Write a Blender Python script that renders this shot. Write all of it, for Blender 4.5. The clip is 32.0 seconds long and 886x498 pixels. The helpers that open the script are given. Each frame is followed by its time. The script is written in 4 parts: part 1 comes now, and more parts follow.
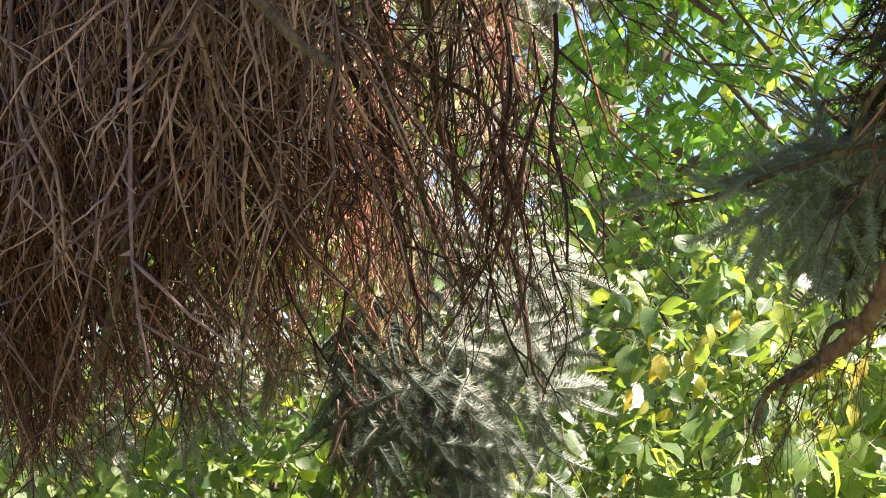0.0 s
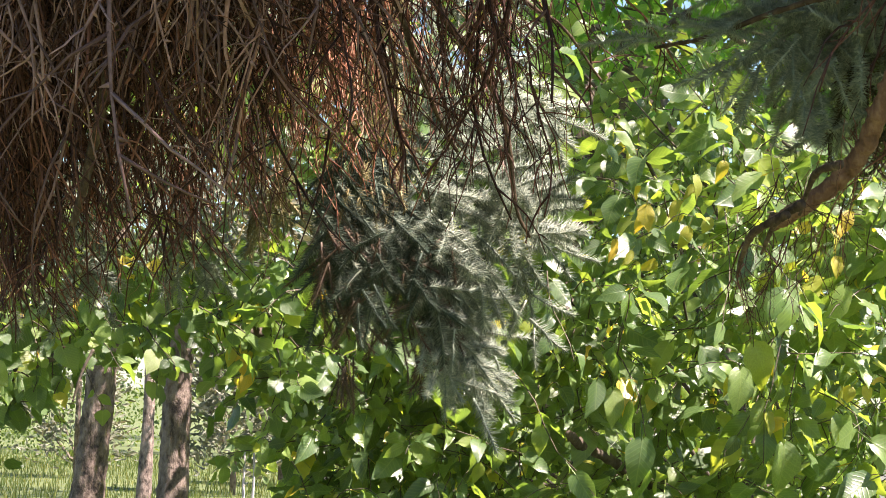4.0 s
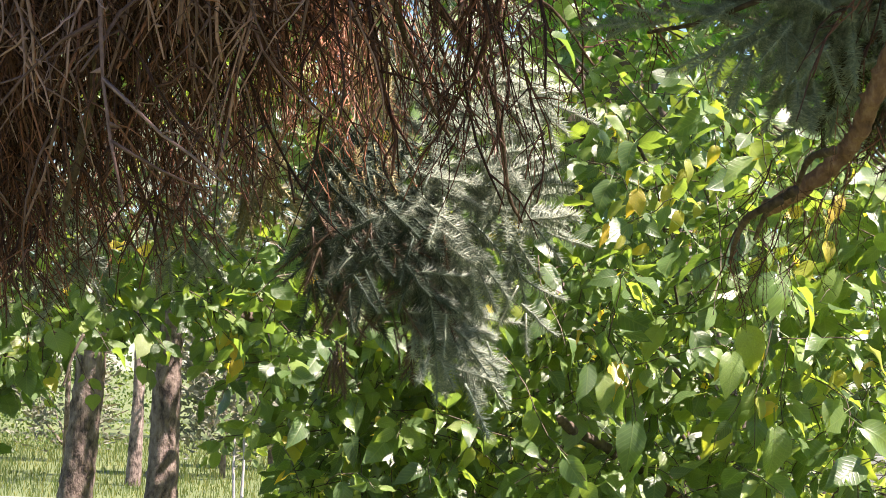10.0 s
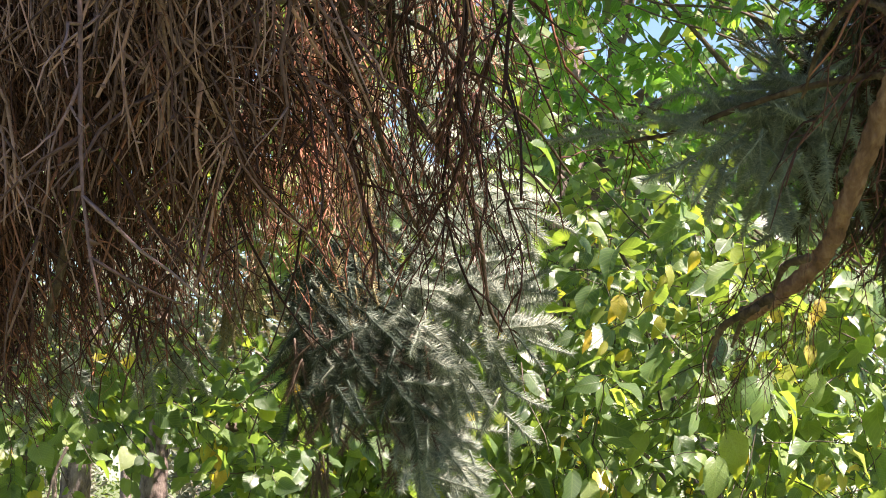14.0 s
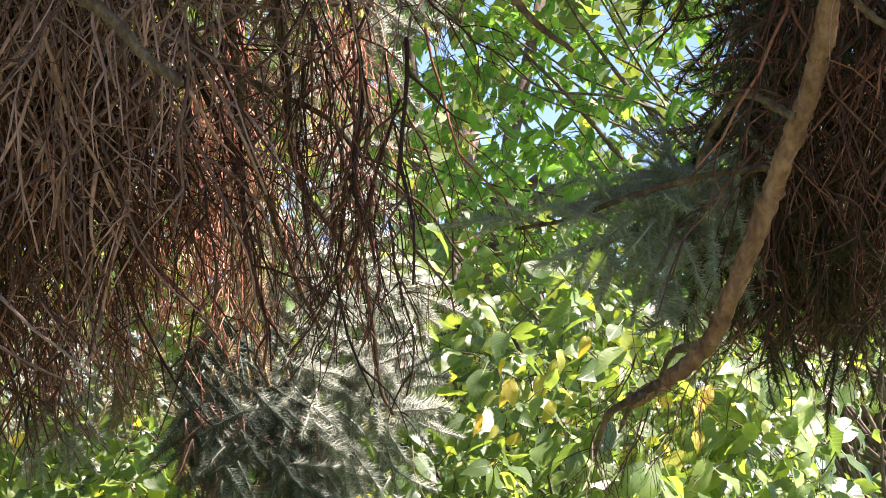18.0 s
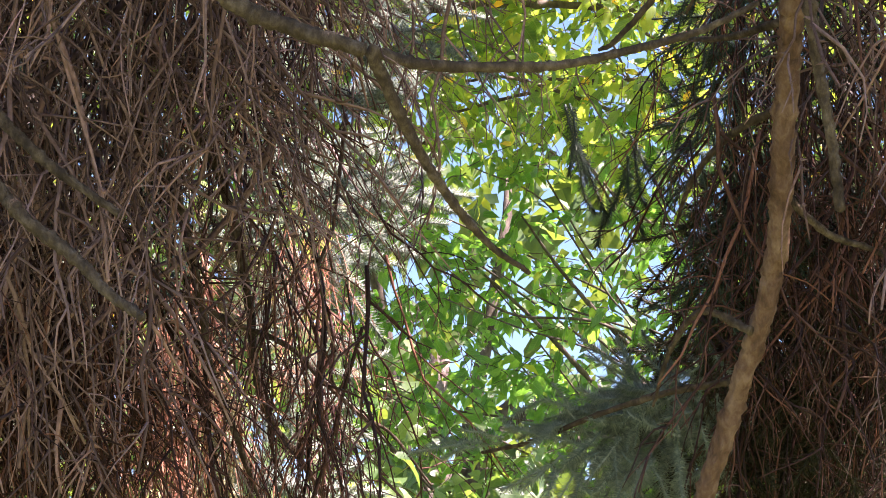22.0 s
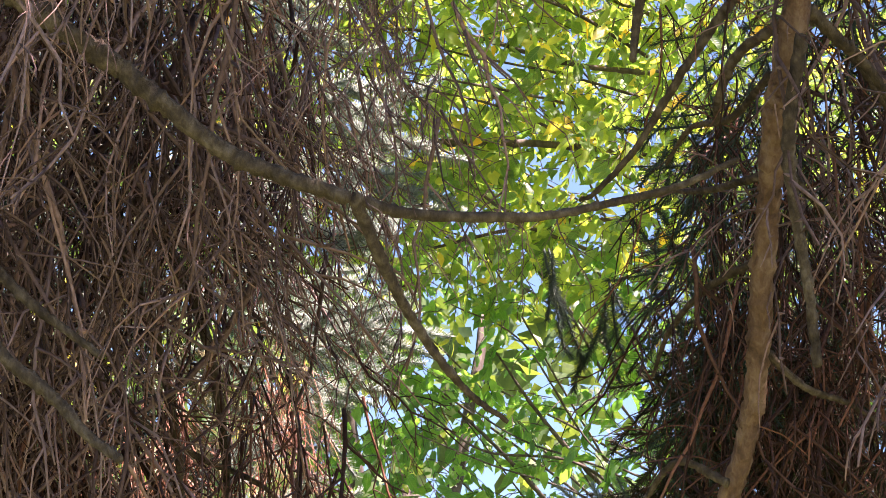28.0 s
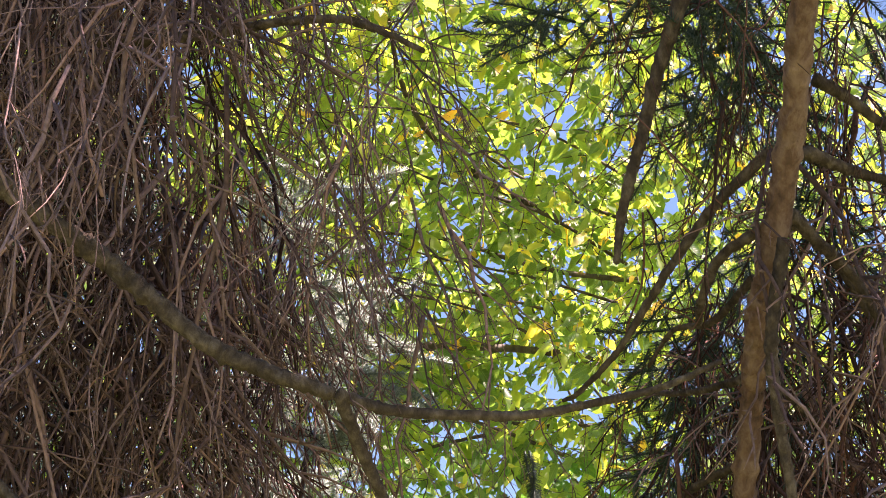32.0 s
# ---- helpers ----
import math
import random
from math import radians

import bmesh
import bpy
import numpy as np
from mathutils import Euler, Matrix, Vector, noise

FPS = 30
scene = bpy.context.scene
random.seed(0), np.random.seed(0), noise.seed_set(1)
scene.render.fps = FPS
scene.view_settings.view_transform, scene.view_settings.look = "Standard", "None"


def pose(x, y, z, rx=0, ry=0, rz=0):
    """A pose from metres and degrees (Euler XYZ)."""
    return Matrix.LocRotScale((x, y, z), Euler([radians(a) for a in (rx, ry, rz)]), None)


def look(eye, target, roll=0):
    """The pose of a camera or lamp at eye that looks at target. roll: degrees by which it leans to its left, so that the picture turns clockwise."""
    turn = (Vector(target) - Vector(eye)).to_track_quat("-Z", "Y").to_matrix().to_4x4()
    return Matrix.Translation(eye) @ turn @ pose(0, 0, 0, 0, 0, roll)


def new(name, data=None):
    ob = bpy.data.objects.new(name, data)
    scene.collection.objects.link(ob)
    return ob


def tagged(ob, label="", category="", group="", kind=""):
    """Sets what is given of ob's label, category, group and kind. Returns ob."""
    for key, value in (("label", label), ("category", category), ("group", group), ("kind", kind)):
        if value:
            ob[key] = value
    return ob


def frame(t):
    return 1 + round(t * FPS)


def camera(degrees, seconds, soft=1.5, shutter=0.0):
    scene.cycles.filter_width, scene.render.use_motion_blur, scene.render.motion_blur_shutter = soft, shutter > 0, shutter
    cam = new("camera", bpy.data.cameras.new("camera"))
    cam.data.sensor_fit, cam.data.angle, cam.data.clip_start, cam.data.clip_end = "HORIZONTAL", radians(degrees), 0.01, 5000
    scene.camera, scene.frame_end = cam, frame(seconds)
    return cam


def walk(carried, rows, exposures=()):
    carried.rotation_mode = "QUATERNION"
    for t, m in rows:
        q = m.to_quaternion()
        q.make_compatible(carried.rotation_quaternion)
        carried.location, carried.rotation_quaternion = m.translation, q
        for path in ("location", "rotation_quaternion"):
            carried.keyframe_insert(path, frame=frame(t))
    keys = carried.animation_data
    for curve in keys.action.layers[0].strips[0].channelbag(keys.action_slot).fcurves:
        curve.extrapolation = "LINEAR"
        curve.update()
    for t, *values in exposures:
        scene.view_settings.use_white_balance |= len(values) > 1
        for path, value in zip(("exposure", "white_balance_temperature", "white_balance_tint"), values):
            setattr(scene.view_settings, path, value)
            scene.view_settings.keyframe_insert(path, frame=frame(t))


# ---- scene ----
cam = camera(25.0, 32.0, soft=0.6)
PATH = [
    (0, (0.003, 0.008, 1.612), (-0.2039, 3.9614, 2.1865), 1.12),
    (0.5, (-0.000, 0.011, 1.609), (-0.2603, 3.9628, 2.1708), 1.34),
    (1, (-0.004, 0.021, 1.606), (-0.3095, 3.9727, 2.1452), 1.59),
    (1.5, (-0.009, 0.022, 1.600), (-0.3046, 3.9792, 2.0999), 1.66),
    (2, (-0.007, 0.027, 1.598), (-0.2731, 3.9952, 2.0266), 1.74),
    (2.5, (-0.003, 0.030, 1.595), (-0.2630, 4.0026, 1.9839), 1.73),
    (3, (0.002, 0.032, 1.596), (-0.2383, 4.0107, 1.9359), 1.79),
    (3.5, (0.005, 0.030, 1.592), (-0.2046, 4.0122, 1.9063), 1.82),
    (4, (0.010, 0.029, 1.593), (-0.1694, 4.0141, 1.8813), 1.68),
    (4.5, (0.015, 0.033, 1.592), (-0.1421, 4.0213, 1.8621), 1.60),
    (6.5, (0.014, 0.032, 1.596), (-0.0839, 4.0235, 1.8411), 1.64),
    (7, (0.010, 0.036, 1.594), (-0.0862, 4.0275, 1.8393), 1.71),
    (7.5, (0.010, 0.038, 1.598), (-0.0933, 4.0297, 1.8408), 1.70),
    (8, (0.004, 0.035, 1.595), (-0.1326, 4.0254, 1.8348), 1.79),
    (8.5, (0.005, 0.039, 1.594), (-0.1551, 4.0285, 1.8333), 1.80),
    (9, (0.005, 0.037, 1.596), (-0.1520, 4.0265, 1.8347), 1.69),
    (9.5, (0.006, 0.033, 1.599), (-0.1511, 4.0225, 1.8485), 1.72),
    (10, (0.006, 0.036, 1.597), (-0.1519, 4.0251, 1.8522), 1.69),
    (10.5, (0.009, 0.035, 1.598), (-0.1492, 4.0229, 1.8600), 1.76),
    (11, (0.013, 0.027, 1.597), (-0.1419, 4.0142, 1.8768), 1.57),
    (11.5, (0.018, 0.022, 1.600), (-0.1309, 4.0086, 1.8920), 1.32),
    (12, (0.013, 0.014, 1.598), (-0.1319, 3.9991, 1.9071), 1.23),
    (12.5, (0.009, 0.003, 1.597), (-0.1302, 3.9857, 1.9453), 1.30),
    (13, (0.012, 0.010, 1.599), (-0.1115, 3.9893, 1.9909), 1.17),
    (13.5, (0.016, 0.015, 1.604), (-0.1103, 3.9891, 2.0393), 1.08),
    (15.5, (0.017, 0.012, 1.594), (-0.1396, 3.9746, 2.1152), 0.95),
    (16, (0.017, 0.007, 1.592), (-0.0996, 3.9681, 2.1378), 1.11),
    (16.5, (0.007, 0.005, 1.594), (-0.0780, 3.9648, 2.1537), 1.51),
    (17, (0.001, -0.005, 1.597), (-0.0298, 3.9510, 2.1844), 1.70),
    (17.5, (0.006, -0.011, 1.597), (0.0458, 3.9443, 2.1942), 1.59),
    (18, (0.019, -0.013, 1.602), (0.0920, 3.9363, 2.2339), 1.45),
    (18.5, (0.022, -0.012, 1.601), (0.1222, 3.9213, 2.3214), 0.87),
    (19, (0.025, -0.013, 1.603), (0.1593, 3.8926, 2.4576), 0.33),
    (19.5, (0.026, -0.021, 1.602), (0.1792, 3.8692, 2.5199), -0.13),
    (20, (0.023, -0.036, 1.604), (0.1992, 3.8432, 2.5633), -0.48),
    (20.5, (0.030, -0.036, 1.603), (0.1952, 3.8191, 2.6569), -0.49),
    (21, (0.027, -0.034, 1.595), (0.1751, 3.8182, 2.6625), -0.51),
    (21.5, (0.031, -0.033, 1.592), (0.1635, 3.8160, 2.6713), -0.60),
    (22, (0.032, -0.032, 1.592), (0.1539, 3.8175, 2.6722), -0.59),
    (22.5, (0.031, -0.032, 1.592), (0.1348, 3.8184, 2.6721), -0.61),
    (23, (0.031, -0.029, 1.593), (0.1402, 3.8202, 2.6764), -0.63),
    (23.5, (0.030, -0.028, 1.593), (0.1364, 3.8177, 2.6868), -0.55),
    (24, (0.030, -0.026, 1.594), (0.1409, 3.8161, 2.7010), -0.56),
    (24.5, (0.030, -0.027, 1.594), (0.1515, 3.8128, 2.7067), -0.56),
    (26.5, (0.027, -0.036, 1.597), (0.1830, 3.7897, 2.7546), -0.16),
    (27, (0.026, -0.037, 1.600), (0.1902, 3.7565, 2.8589), 0.18),
    (27.5, (0.025, -0.043, 1.604), (0.1906, 3.7340, 2.9109), 0.27),
    (28, (0.022, -0.049, 1.610), (0.1964, 3.7212, 2.9355), 0.35),
    (28.5, (0.024, -0.056, 1.614), (0.1969, 3.7101, 2.9511), 0.46),
    (29, (0.022, -0.058, 1.614), (0.2012, 3.6924, 2.9923), 0.60),
    (29.5, (0.015, -0.057, 1.614), (0.2061, 3.6794, 3.0295), 0.63),
    (30, (0.014, -0.057, 1.613), (0.2118, 3.6659, 3.0617), 0.59),
    (30.5, (0.014, -0.063, 1.611), (0.2138, 3.6224, 3.1540), 0.72),
    (31, (0.013, -0.060, 1.604), (0.2214, 3.6100, 3.1824), 0.77),
    (31.5, (0.012, -0.051, 1.600), (0.2216, 3.5859, 3.2520), 0.81),
    (32, (0.012, -0.050, 1.597), (0.2216, 3.5602, 3.3067), 0.88),
]
walk(cam, [(t, look(eye, target, roll)) for t, eye, target, roll in PATH], [(0, 2.38, 6700, 32), (3, 2.16, 6700, 27), (9, 2.06, 6700, 27), (14, 2.12, 6700, 29), (22, 2.54, 6350, 42), (28, 2.46, 6450, 42), (32, 2.28, 6600, 43)])

# ---- light ----
SUN_AZ, SUN_EL = 112.0, 58.0
world = bpy.data.worlds.new("sky")
scene.world = world
world.use_nodes = True
sky = world.node_tree.nodes.new("ShaderNodeTexSky")
sky.sky_type = "NISHITA"
sky.sun_disc = False
sky.sun_elevation, sky.sun_rotation = radians(SUN_EL), radians(SUN_AZ)
hue = world.node_tree.nodes.new("ShaderNodeMix")
hue.data_type, hue.blend_type = "RGBA", "MULTIPLY"
hue.inputs["Factor"].default_value, hue.inputs["B"].default_value = 1.0, (0.88, 1.05, 1.0, 1.0)
world.node_tree.links.new(sky.outputs["Color"], hue.inputs["A"])
world.node_tree.links.new(hue.outputs["Result"], world.node_tree.nodes["Background"].inputs["Color"])
world.node_tree.nodes["Background"].inputs["Strength"].default_value = 0.054
sky.dust_density, sky.ozone_density = 0.4, 1.3
sun_data = bpy.data.lights.new("sun", "SUN")
sun_data.energy, sun_data.angle, sun_data.color = 5.0, radians(0.53), (1.0, 0.93, 0.82)
sun = new("sun", sun_data)
toward = Vector((math.sin(radians(SUN_AZ)) * math.cos(radians(SUN_EL)), math.cos(radians(SUN_AZ)) * math.cos(radians(SUN_EL)), math.sin(radians(SUN_EL))))
sun.matrix_world = look(toward * 40, (0, 0, 0))


# ---- materials ----
def material(name):
    m = bpy.data.materials.new(name)
    m.use_nodes = True
    return m, m.node_tree.nodes, m.node_tree.links, m.node_tree.nodes["Principled BSDF"]


def ramp(nodes, stops):
    r = nodes.new("ShaderNodeValToRGB")
    while len(r.color_ramp.elements) < len(stops):
        r.color_ramp.elements.new(0.5)
    for e, (at, c) in zip(r.color_ramp.elements, stops):
        e.position, e.color = at, (*c, 1)
    return r


def chance(nodes, links):
    """A random number for each piece, whether it is an object of its own or an island of a joined mesh."""
    a, b, s = nodes.new("ShaderNodeObjectInfo"), nodes.new("ShaderNodeNewGeometry"), nodes.new("ShaderNodeMath")
    links.new(a.outputs["Random"], s.inputs[0])
    links.new(b.outputs["Random Per Island"], s.inputs[1])
    f = nodes.new("ShaderNodeMath")
    f.operation = "FRACT"
    links.new(s.outputs[0], f.inputs[0])
    return f.outputs[0]


def noise_tex(nodes, links, scale, detail=4, stretch=(1, 1, 1), rough=0.55):
    c, m, n = nodes.new("ShaderNodeTexCoord"), nodes.new("ShaderNodeMapping"), nodes.new("ShaderNodeTexNoise")
    m.inputs["Scale"].default_value = stretch
    n.inputs["Scale"].default_value, n.inputs["Detail"].default_value, n.inputs["Roughness"].default_value = scale, detail, rough
    links.new(c.outputs["Object"], m.inputs["Vector"])
    links.new(m.outputs["Vector"], n.inputs["Vector"])
    return n.outputs["Fac"]


def bump(nodes, links, height, shader, strength=0.5, distance=0.01):
    b = nodes.new("ShaderNodeBump")
    b.inputs["Strength"].default_value, b.inputs["Distance"].default_value = strength, distance
    links.new(height, b.inputs["Height"])
    links.new(b.outputs["Normal"], shader.inputs["Normal"])


def bark(name, dark, mid, light, scale, stretch, depth, at=(0.45, 0.72, 0.98)):
    m, n, k, p = material(name)
    fine, broad = noise_tex(n, k, scale, 8, stretch, 0.65), noise_tex(n, k, scale * 0.13, 3)
    mix = n.new("ShaderNodeMath")
    mix.operation = "MULTIPLY_ADD"
    k.new(broad, mix.inputs[0])
    mix.inputs[1].default_value = 0.5
    k.new(fine, mix.inputs[2])
    r = ramp(n, list(zip(at, (dark, mid, light))))
    k.new(mix.outputs[0], r.inputs[0])
    k.new(r.outputs[0], p.inputs["Base Color"])
    p.inputs["Roughness"].default_value = 0.85
    p.inputs["Specular IOR Level"].default_value = 0.25
    bump(n, k, fine, p, 0.8, depth)
    return m


def twig_skin(name, stops):
    m, n, k, p = material(name)
    r = ramp(n, stops)
    k.new(chance(n, k), r.inputs[0])
    grain = noise_tex(n, k, 60, 4)
    mul = n.new("ShaderNodeMix")
    mul.data_type, mul.blend_type = "RGBA", "MULTIPLY"
    mul.inputs["Factor"].default_value = 0.7
    g = ramp(n, [(0.3, (0.45, 0.42, 0.4)), (0.7, (1.25, 1.22, 1.2))])
    k.new(grain, g.inputs[0])
    k.new(r.outputs[0], mul.inputs["A"])
    k.new(g.outputs[0], mul.inputs["B"])
    k.new(mul.outputs["Result"], p.inputs["Base Color"])
    p.inputs["Roughness"].default_value = 0.75
    p.inputs["Specular IOR Level"].default_value = 0.25
    bump(n, k, grain, p, 0.6, 0.002)
    return m


def math_node(nodes, links, operation, a, b=None, c=None):
    n = nodes.new("ShaderNodeMath")
    n.operation = operation
    for slot, value in zip(n.inputs, (a, b, c)):
        if value is None:
            continue
        if isinstance(value, (int, float)):
            slot.default_value = value
        else:
            links.new(value, slot)
    return n.outputs[0]


def leaf_skin(name, stops, glow, share=0.42, rough=0.38, veins=False, gloss=0.55):
    """Green blades that let light through; the random number of each leaf picks its green or yellow; veins: a pale midrib and side veins."""
    m, n, k, p = material(name)
    pick = chance(n, k)
    r = ramp(n, stops)
    k.new(pick, r.inputs[0])
    spots = noise_tex(n, k, 35, 5)
    mul = n.new("ShaderNodeMix")
    mul.data_type, mul.blend_type = "RGBA", "MULTIPLY"
    mul.inputs["Factor"].default_value = 0.6
    g = ramp(n, [(0.3, (0.7, 0.7, 0.65)), (0.7, (1.2, 1.2, 1.15))])
    k.new(spots, g.inputs[0])
    k.new(r.outputs[0], mul.inputs["A"])
    k.new(g.outputs[0], mul.inputs["B"])
    skin, relief = mul.outputs["Result"], spots
    if veins:
        at, xyz = n.new("ShaderNodeAttribute"), n.new("ShaderNodeSeparateXYZ")
        at.attribute_name = "blade"
        k.new(at.outputs["Vector"], xyz.inputs[0])
        side = math_node(n, k, "ABSOLUTE", xyz.outputs[0])
        run = math_node(n, k, "MULTIPLY_ADD", side, -0.8, xyz.outputs[2])
        wave = math_node(n, k, "SINE", math_node(n, k, "MULTIPLY", run, 58.0))
        ribs = math_node(n, k, "POWER", math_node(n, k, "MULTIPLY_ADD", wave, 0.5, 0.5), 7.0)
        mid = math_node(n, k, "SUBTRACT", 1.0, math_node(n, k, "MULTIPLY", side, 38.0))
        both = math_node(n, k, "MAXIMUM", math_node(n, k, "MULTIPLY", ribs, 0.55), mid)
        both = math_node(n, k, "MAXIMUM", both, 0.0)
        pale = n.new("ShaderNodeMix")
        pale.data_type, pale.blend_type = "RGBA", "MIX"
        k.new(math_node(n, k, "MULTIPLY", both, 0.28), pale.inputs["Factor"])
        k.new(skin, pale.inputs["A"])
        pale.inputs["B"].default_value = (0.26, 0.32, 0.13, 1)
        skin = pale.outputs["Result"]
        relief = math_node(n, k, "MULTIPLY_ADD", both, -0.3, spots)
    k.new(skin, p.inputs["Base Color"])
    p.inputs["Roughness"].default_value = rough
    p.inputs["Specular IOR Level"].default_value = gloss
    bump(n, k, relief, p, 0.45, 0.004)
    t = n.new("ShaderNodeBsdfTranslucent")
    tint = n.new("ShaderNodeMix")
    tint.data_type, tint.blend_type = "RGBA", "MULTIPLY"
    tint.inputs["Factor"].default_value = 1.0
    k.new(skin, tint.inputs["A"])
    tint.inputs["B"].default_value = (*glow, 1)
    k.new(tint.outputs["Result"], t.inputs["Color"])
    mix = n.new("ShaderNodeMixShader")
    mix.inputs[0].default_value = share
    k.new(p.outputs[0], mix.inputs[1])
    k.new(t.outputs[0], mix.inputs[2])
    k.new(mix.outputs[0], n["Material Output"].inputs["Surface"])
    return m


def patchy(name, stops, scale, rough=0.9, depth=0.02):
    m, n, k, p = material(name)
    f = noise_tex(n, k, scale, 9, (1, 1, 1), 0.7)
    r = ramp(n, stops)
    k.new(f, r.inputs[0])
    k.new(r.outputs[0], p.inputs["Base Color"])
    p.inputs["Roughness"].default_value = rough
    bump(n, k, f, p, 0.6, depth)
    return m


MAT_TRUNK = bark("spruce_bark", (0.07, 0.045, 0.035), (0.24, 0.155, 0.115), (0.46, 0.33, 0.26), 26, (1, 1, 0.3), 0.02)
MAT_LIMB = bark("limb_bark", (0.028, 0.018, 0.012), (0.085, 0.056, 0.036), (0.19, 0.135, 0.09), 75, (1, 1, 0.6), 0.012, (0.5, 0.74, 0.95))
MAT_REDLIMB = bark("flaky_bark", (0.045, 0.023, 0.015), (0.19, 0.1, 0.06), (0.36, 0.22, 0.14), 60, (1, 1, 0.45), 0.016)
MAT_LEAFBRANCH = bark("leafy_branch_bark", (0.03, 0.024, 0.02), (0.085, 0.065, 0.05), (0.17, 0.14, 0.11), 40, (1, 1, 0.4), 0.006)
MAT_FARTRUNK = bark("far_trunk_bark", (0.045, 0.036, 0.032), (0.135, 0.102, 0.085), (0.3, 0.24, 0.2), 22, (1, 1, 0.55), 0.05, (0.58, 0.68, 0.9))
MAT_TWIG = twig_skin("dead_twig", [(0.0, (0.034, 0.014, 0.01)), (0.45, (0.085, 0.036, 0.026)), (0.8, (0.155, 0.07, 0.05)), (1.0, (0.28, 0.115, 0.07))])
MAT_GREYTWIG = twig_skin("weathered_twig", [(0.0, (0.09, 0.049, 0.042)), (0.45, (0.205, 0.12, 0.103)), (0.8, (0.33, 0.205, 0.182)), (1.0, (0.42, 0.23, 0.18))])
# dead twigs in a lighter orange, sunlight put into the colour
MAT_SUNTWIG = twig_skin("young_twig", [(0.0, (0.24, 0.09, 0.05)), (0.6, (0.46, 0.2, 0.12)), (1.0, (0.56, 0.34, 0.23))])
MAT_BLUE = leaf_skin("blue_needles", [(0.0, (0.15, 0.195, 0.155)), (0.5, (0.25, 0.3, 0.24)), (1.0, (0.43, 0.46, 0.36))], (1.1, 1.15, 0.8), 0.2, 0.45, gloss=0.4)
# darker needle green; also stands in for shade in the left clump and crown
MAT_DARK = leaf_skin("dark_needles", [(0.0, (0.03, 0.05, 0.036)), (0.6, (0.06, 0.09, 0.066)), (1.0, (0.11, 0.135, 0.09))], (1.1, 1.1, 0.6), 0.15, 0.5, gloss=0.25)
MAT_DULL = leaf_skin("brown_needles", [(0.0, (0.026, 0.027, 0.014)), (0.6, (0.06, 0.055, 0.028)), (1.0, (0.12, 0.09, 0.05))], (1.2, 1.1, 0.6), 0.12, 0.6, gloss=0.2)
MAT_STRAW = leaf_skin("straw_needles", [(0.0, (0.2, 0.17, 0.07)), (1.0, (0.44, 0.39, 0.2))], (1.3, 1.2, 0.6), 0.3, 0.55)
MAT_DRY = leaf_skin("dry_needles", [(0.0, (0.05, 0.032, 0.02)), (1.0, (0.19, 0.125, 0.08))], (1.2, 1.0, 0.7), 0.15, 0.6)
MAT_LEAF = leaf_skin("broad_leaf", [(0.0, (0.05, 0.098, 0.036)), (0.45, (0.085, 0.155, 0.048)), (0.9, (0.15, 0.225, 0.058)), (0.97, (0.24, 0.29, 0.05)), (1.0, (0.5, 0.36, 0.04))], (3.0, 2.8, 1.0), 0.42, 0.4, True, 0.95)
MAT_YELLOW = leaf_skin("yellowed_leaf", [(0.0, (0.24, 0.29, 0.05)), (0.6, (0.42, 0.38, 0.05)), (1.0, (0.55, 0.36, 0.045))], (1.8, 1.6, 0.8), 0.42, 0.4, True, 0.8)
MAT_MID = leaf_skin("shade_leaf", [(0.0, (0.035, 0.1, 0.022)), (0.6, (0.07, 0.16, 0.03)), (0.95, (0.13, 0.225, 0.045)), (1.0, (0.3, 0.3, 0.05))], (3.1, 3.3, 1.5), 0.58, 0.38, True, 0.8)
MAT_UPPER = leaf_skin("canopy_leaf", [(0.0, (0.05, 0.115, 0.026)), (0.5, (0.115, 0.19, 0.036)), (0.88, (0.2, 0.265, 0.045)), (0.965, (0.36, 0.33, 0.05)), (1.0, (0.55, 0.3, 0.04))], (3.5, 3.1, 1.5), 0.62, 0.38, True, 0.8)
MAT_FARLEAF = leaf_skin("far_leaf", [(0.0, (0.05, 0.1, 0.03)), (1.0, (0.13, 0.19, 0.05))], (2.0, 1.8, 0.7), 0.4, 0.5)
MAT_FARCONE = leaf_skin("far_conifer", [(0.0, (0.09, 0.11, 0.075)), (1.0, (0.22, 0.22, 0.16))], (1.4, 1.2, 0.8), 0.25, 0.6)
MAT_GRASS = leaf_skin("grass_blade", [(0.0, (0.06, 0.105, 0.025)), (0.6, (0.12, 0.165, 0.038)), (1.0, (0.25, 0.24, 0.075))], (1.8, 1.7, 0.7), 0.4, 0.6)
MAT_GROUND = patchy("turf", [(0.3, (0.045, 0.064, 0.022)), (0.55, (0.09, 0.12, 0.034)), (0.75, (0.165, 0.165, 0.062))], 1.3)
MAT_ROAD = patchy("pale_asphalt", [(0.3, (0.06, 0.061, 0.064)), (0.7, (0.115, 0.115, 0.116))], 6)
MAT_KERB = patchy("kerb_concrete", [(0.3, (0.3, 0.29, 0.27)), (0.7, (0.45, 0.44, 0.41))], 8)


# ---- mesh tools ----


def spot(az, el, d):
    """A place d metres from where the camera stands: az degrees to the right of north (+y), el degrees above eye level.
    The eye draws back a few centimetres as it looks up."""
    a, e = np.radians(az), np.radians(el)
    x0, y0, z0 = (np.interp(el, [3, 8, 15, 22], k) for k in ([0.008, 0.012, 0.028, 0.016], [0.034, 0.005, -0.03, -0.057], [1.597, 1.6, 1.597, 1.61]))
    return np.array([x0 + d * np.cos(e) * np.sin(a), y0 + d * np.cos(e) * np.cos(a), z0 + d * np.sin(e)])


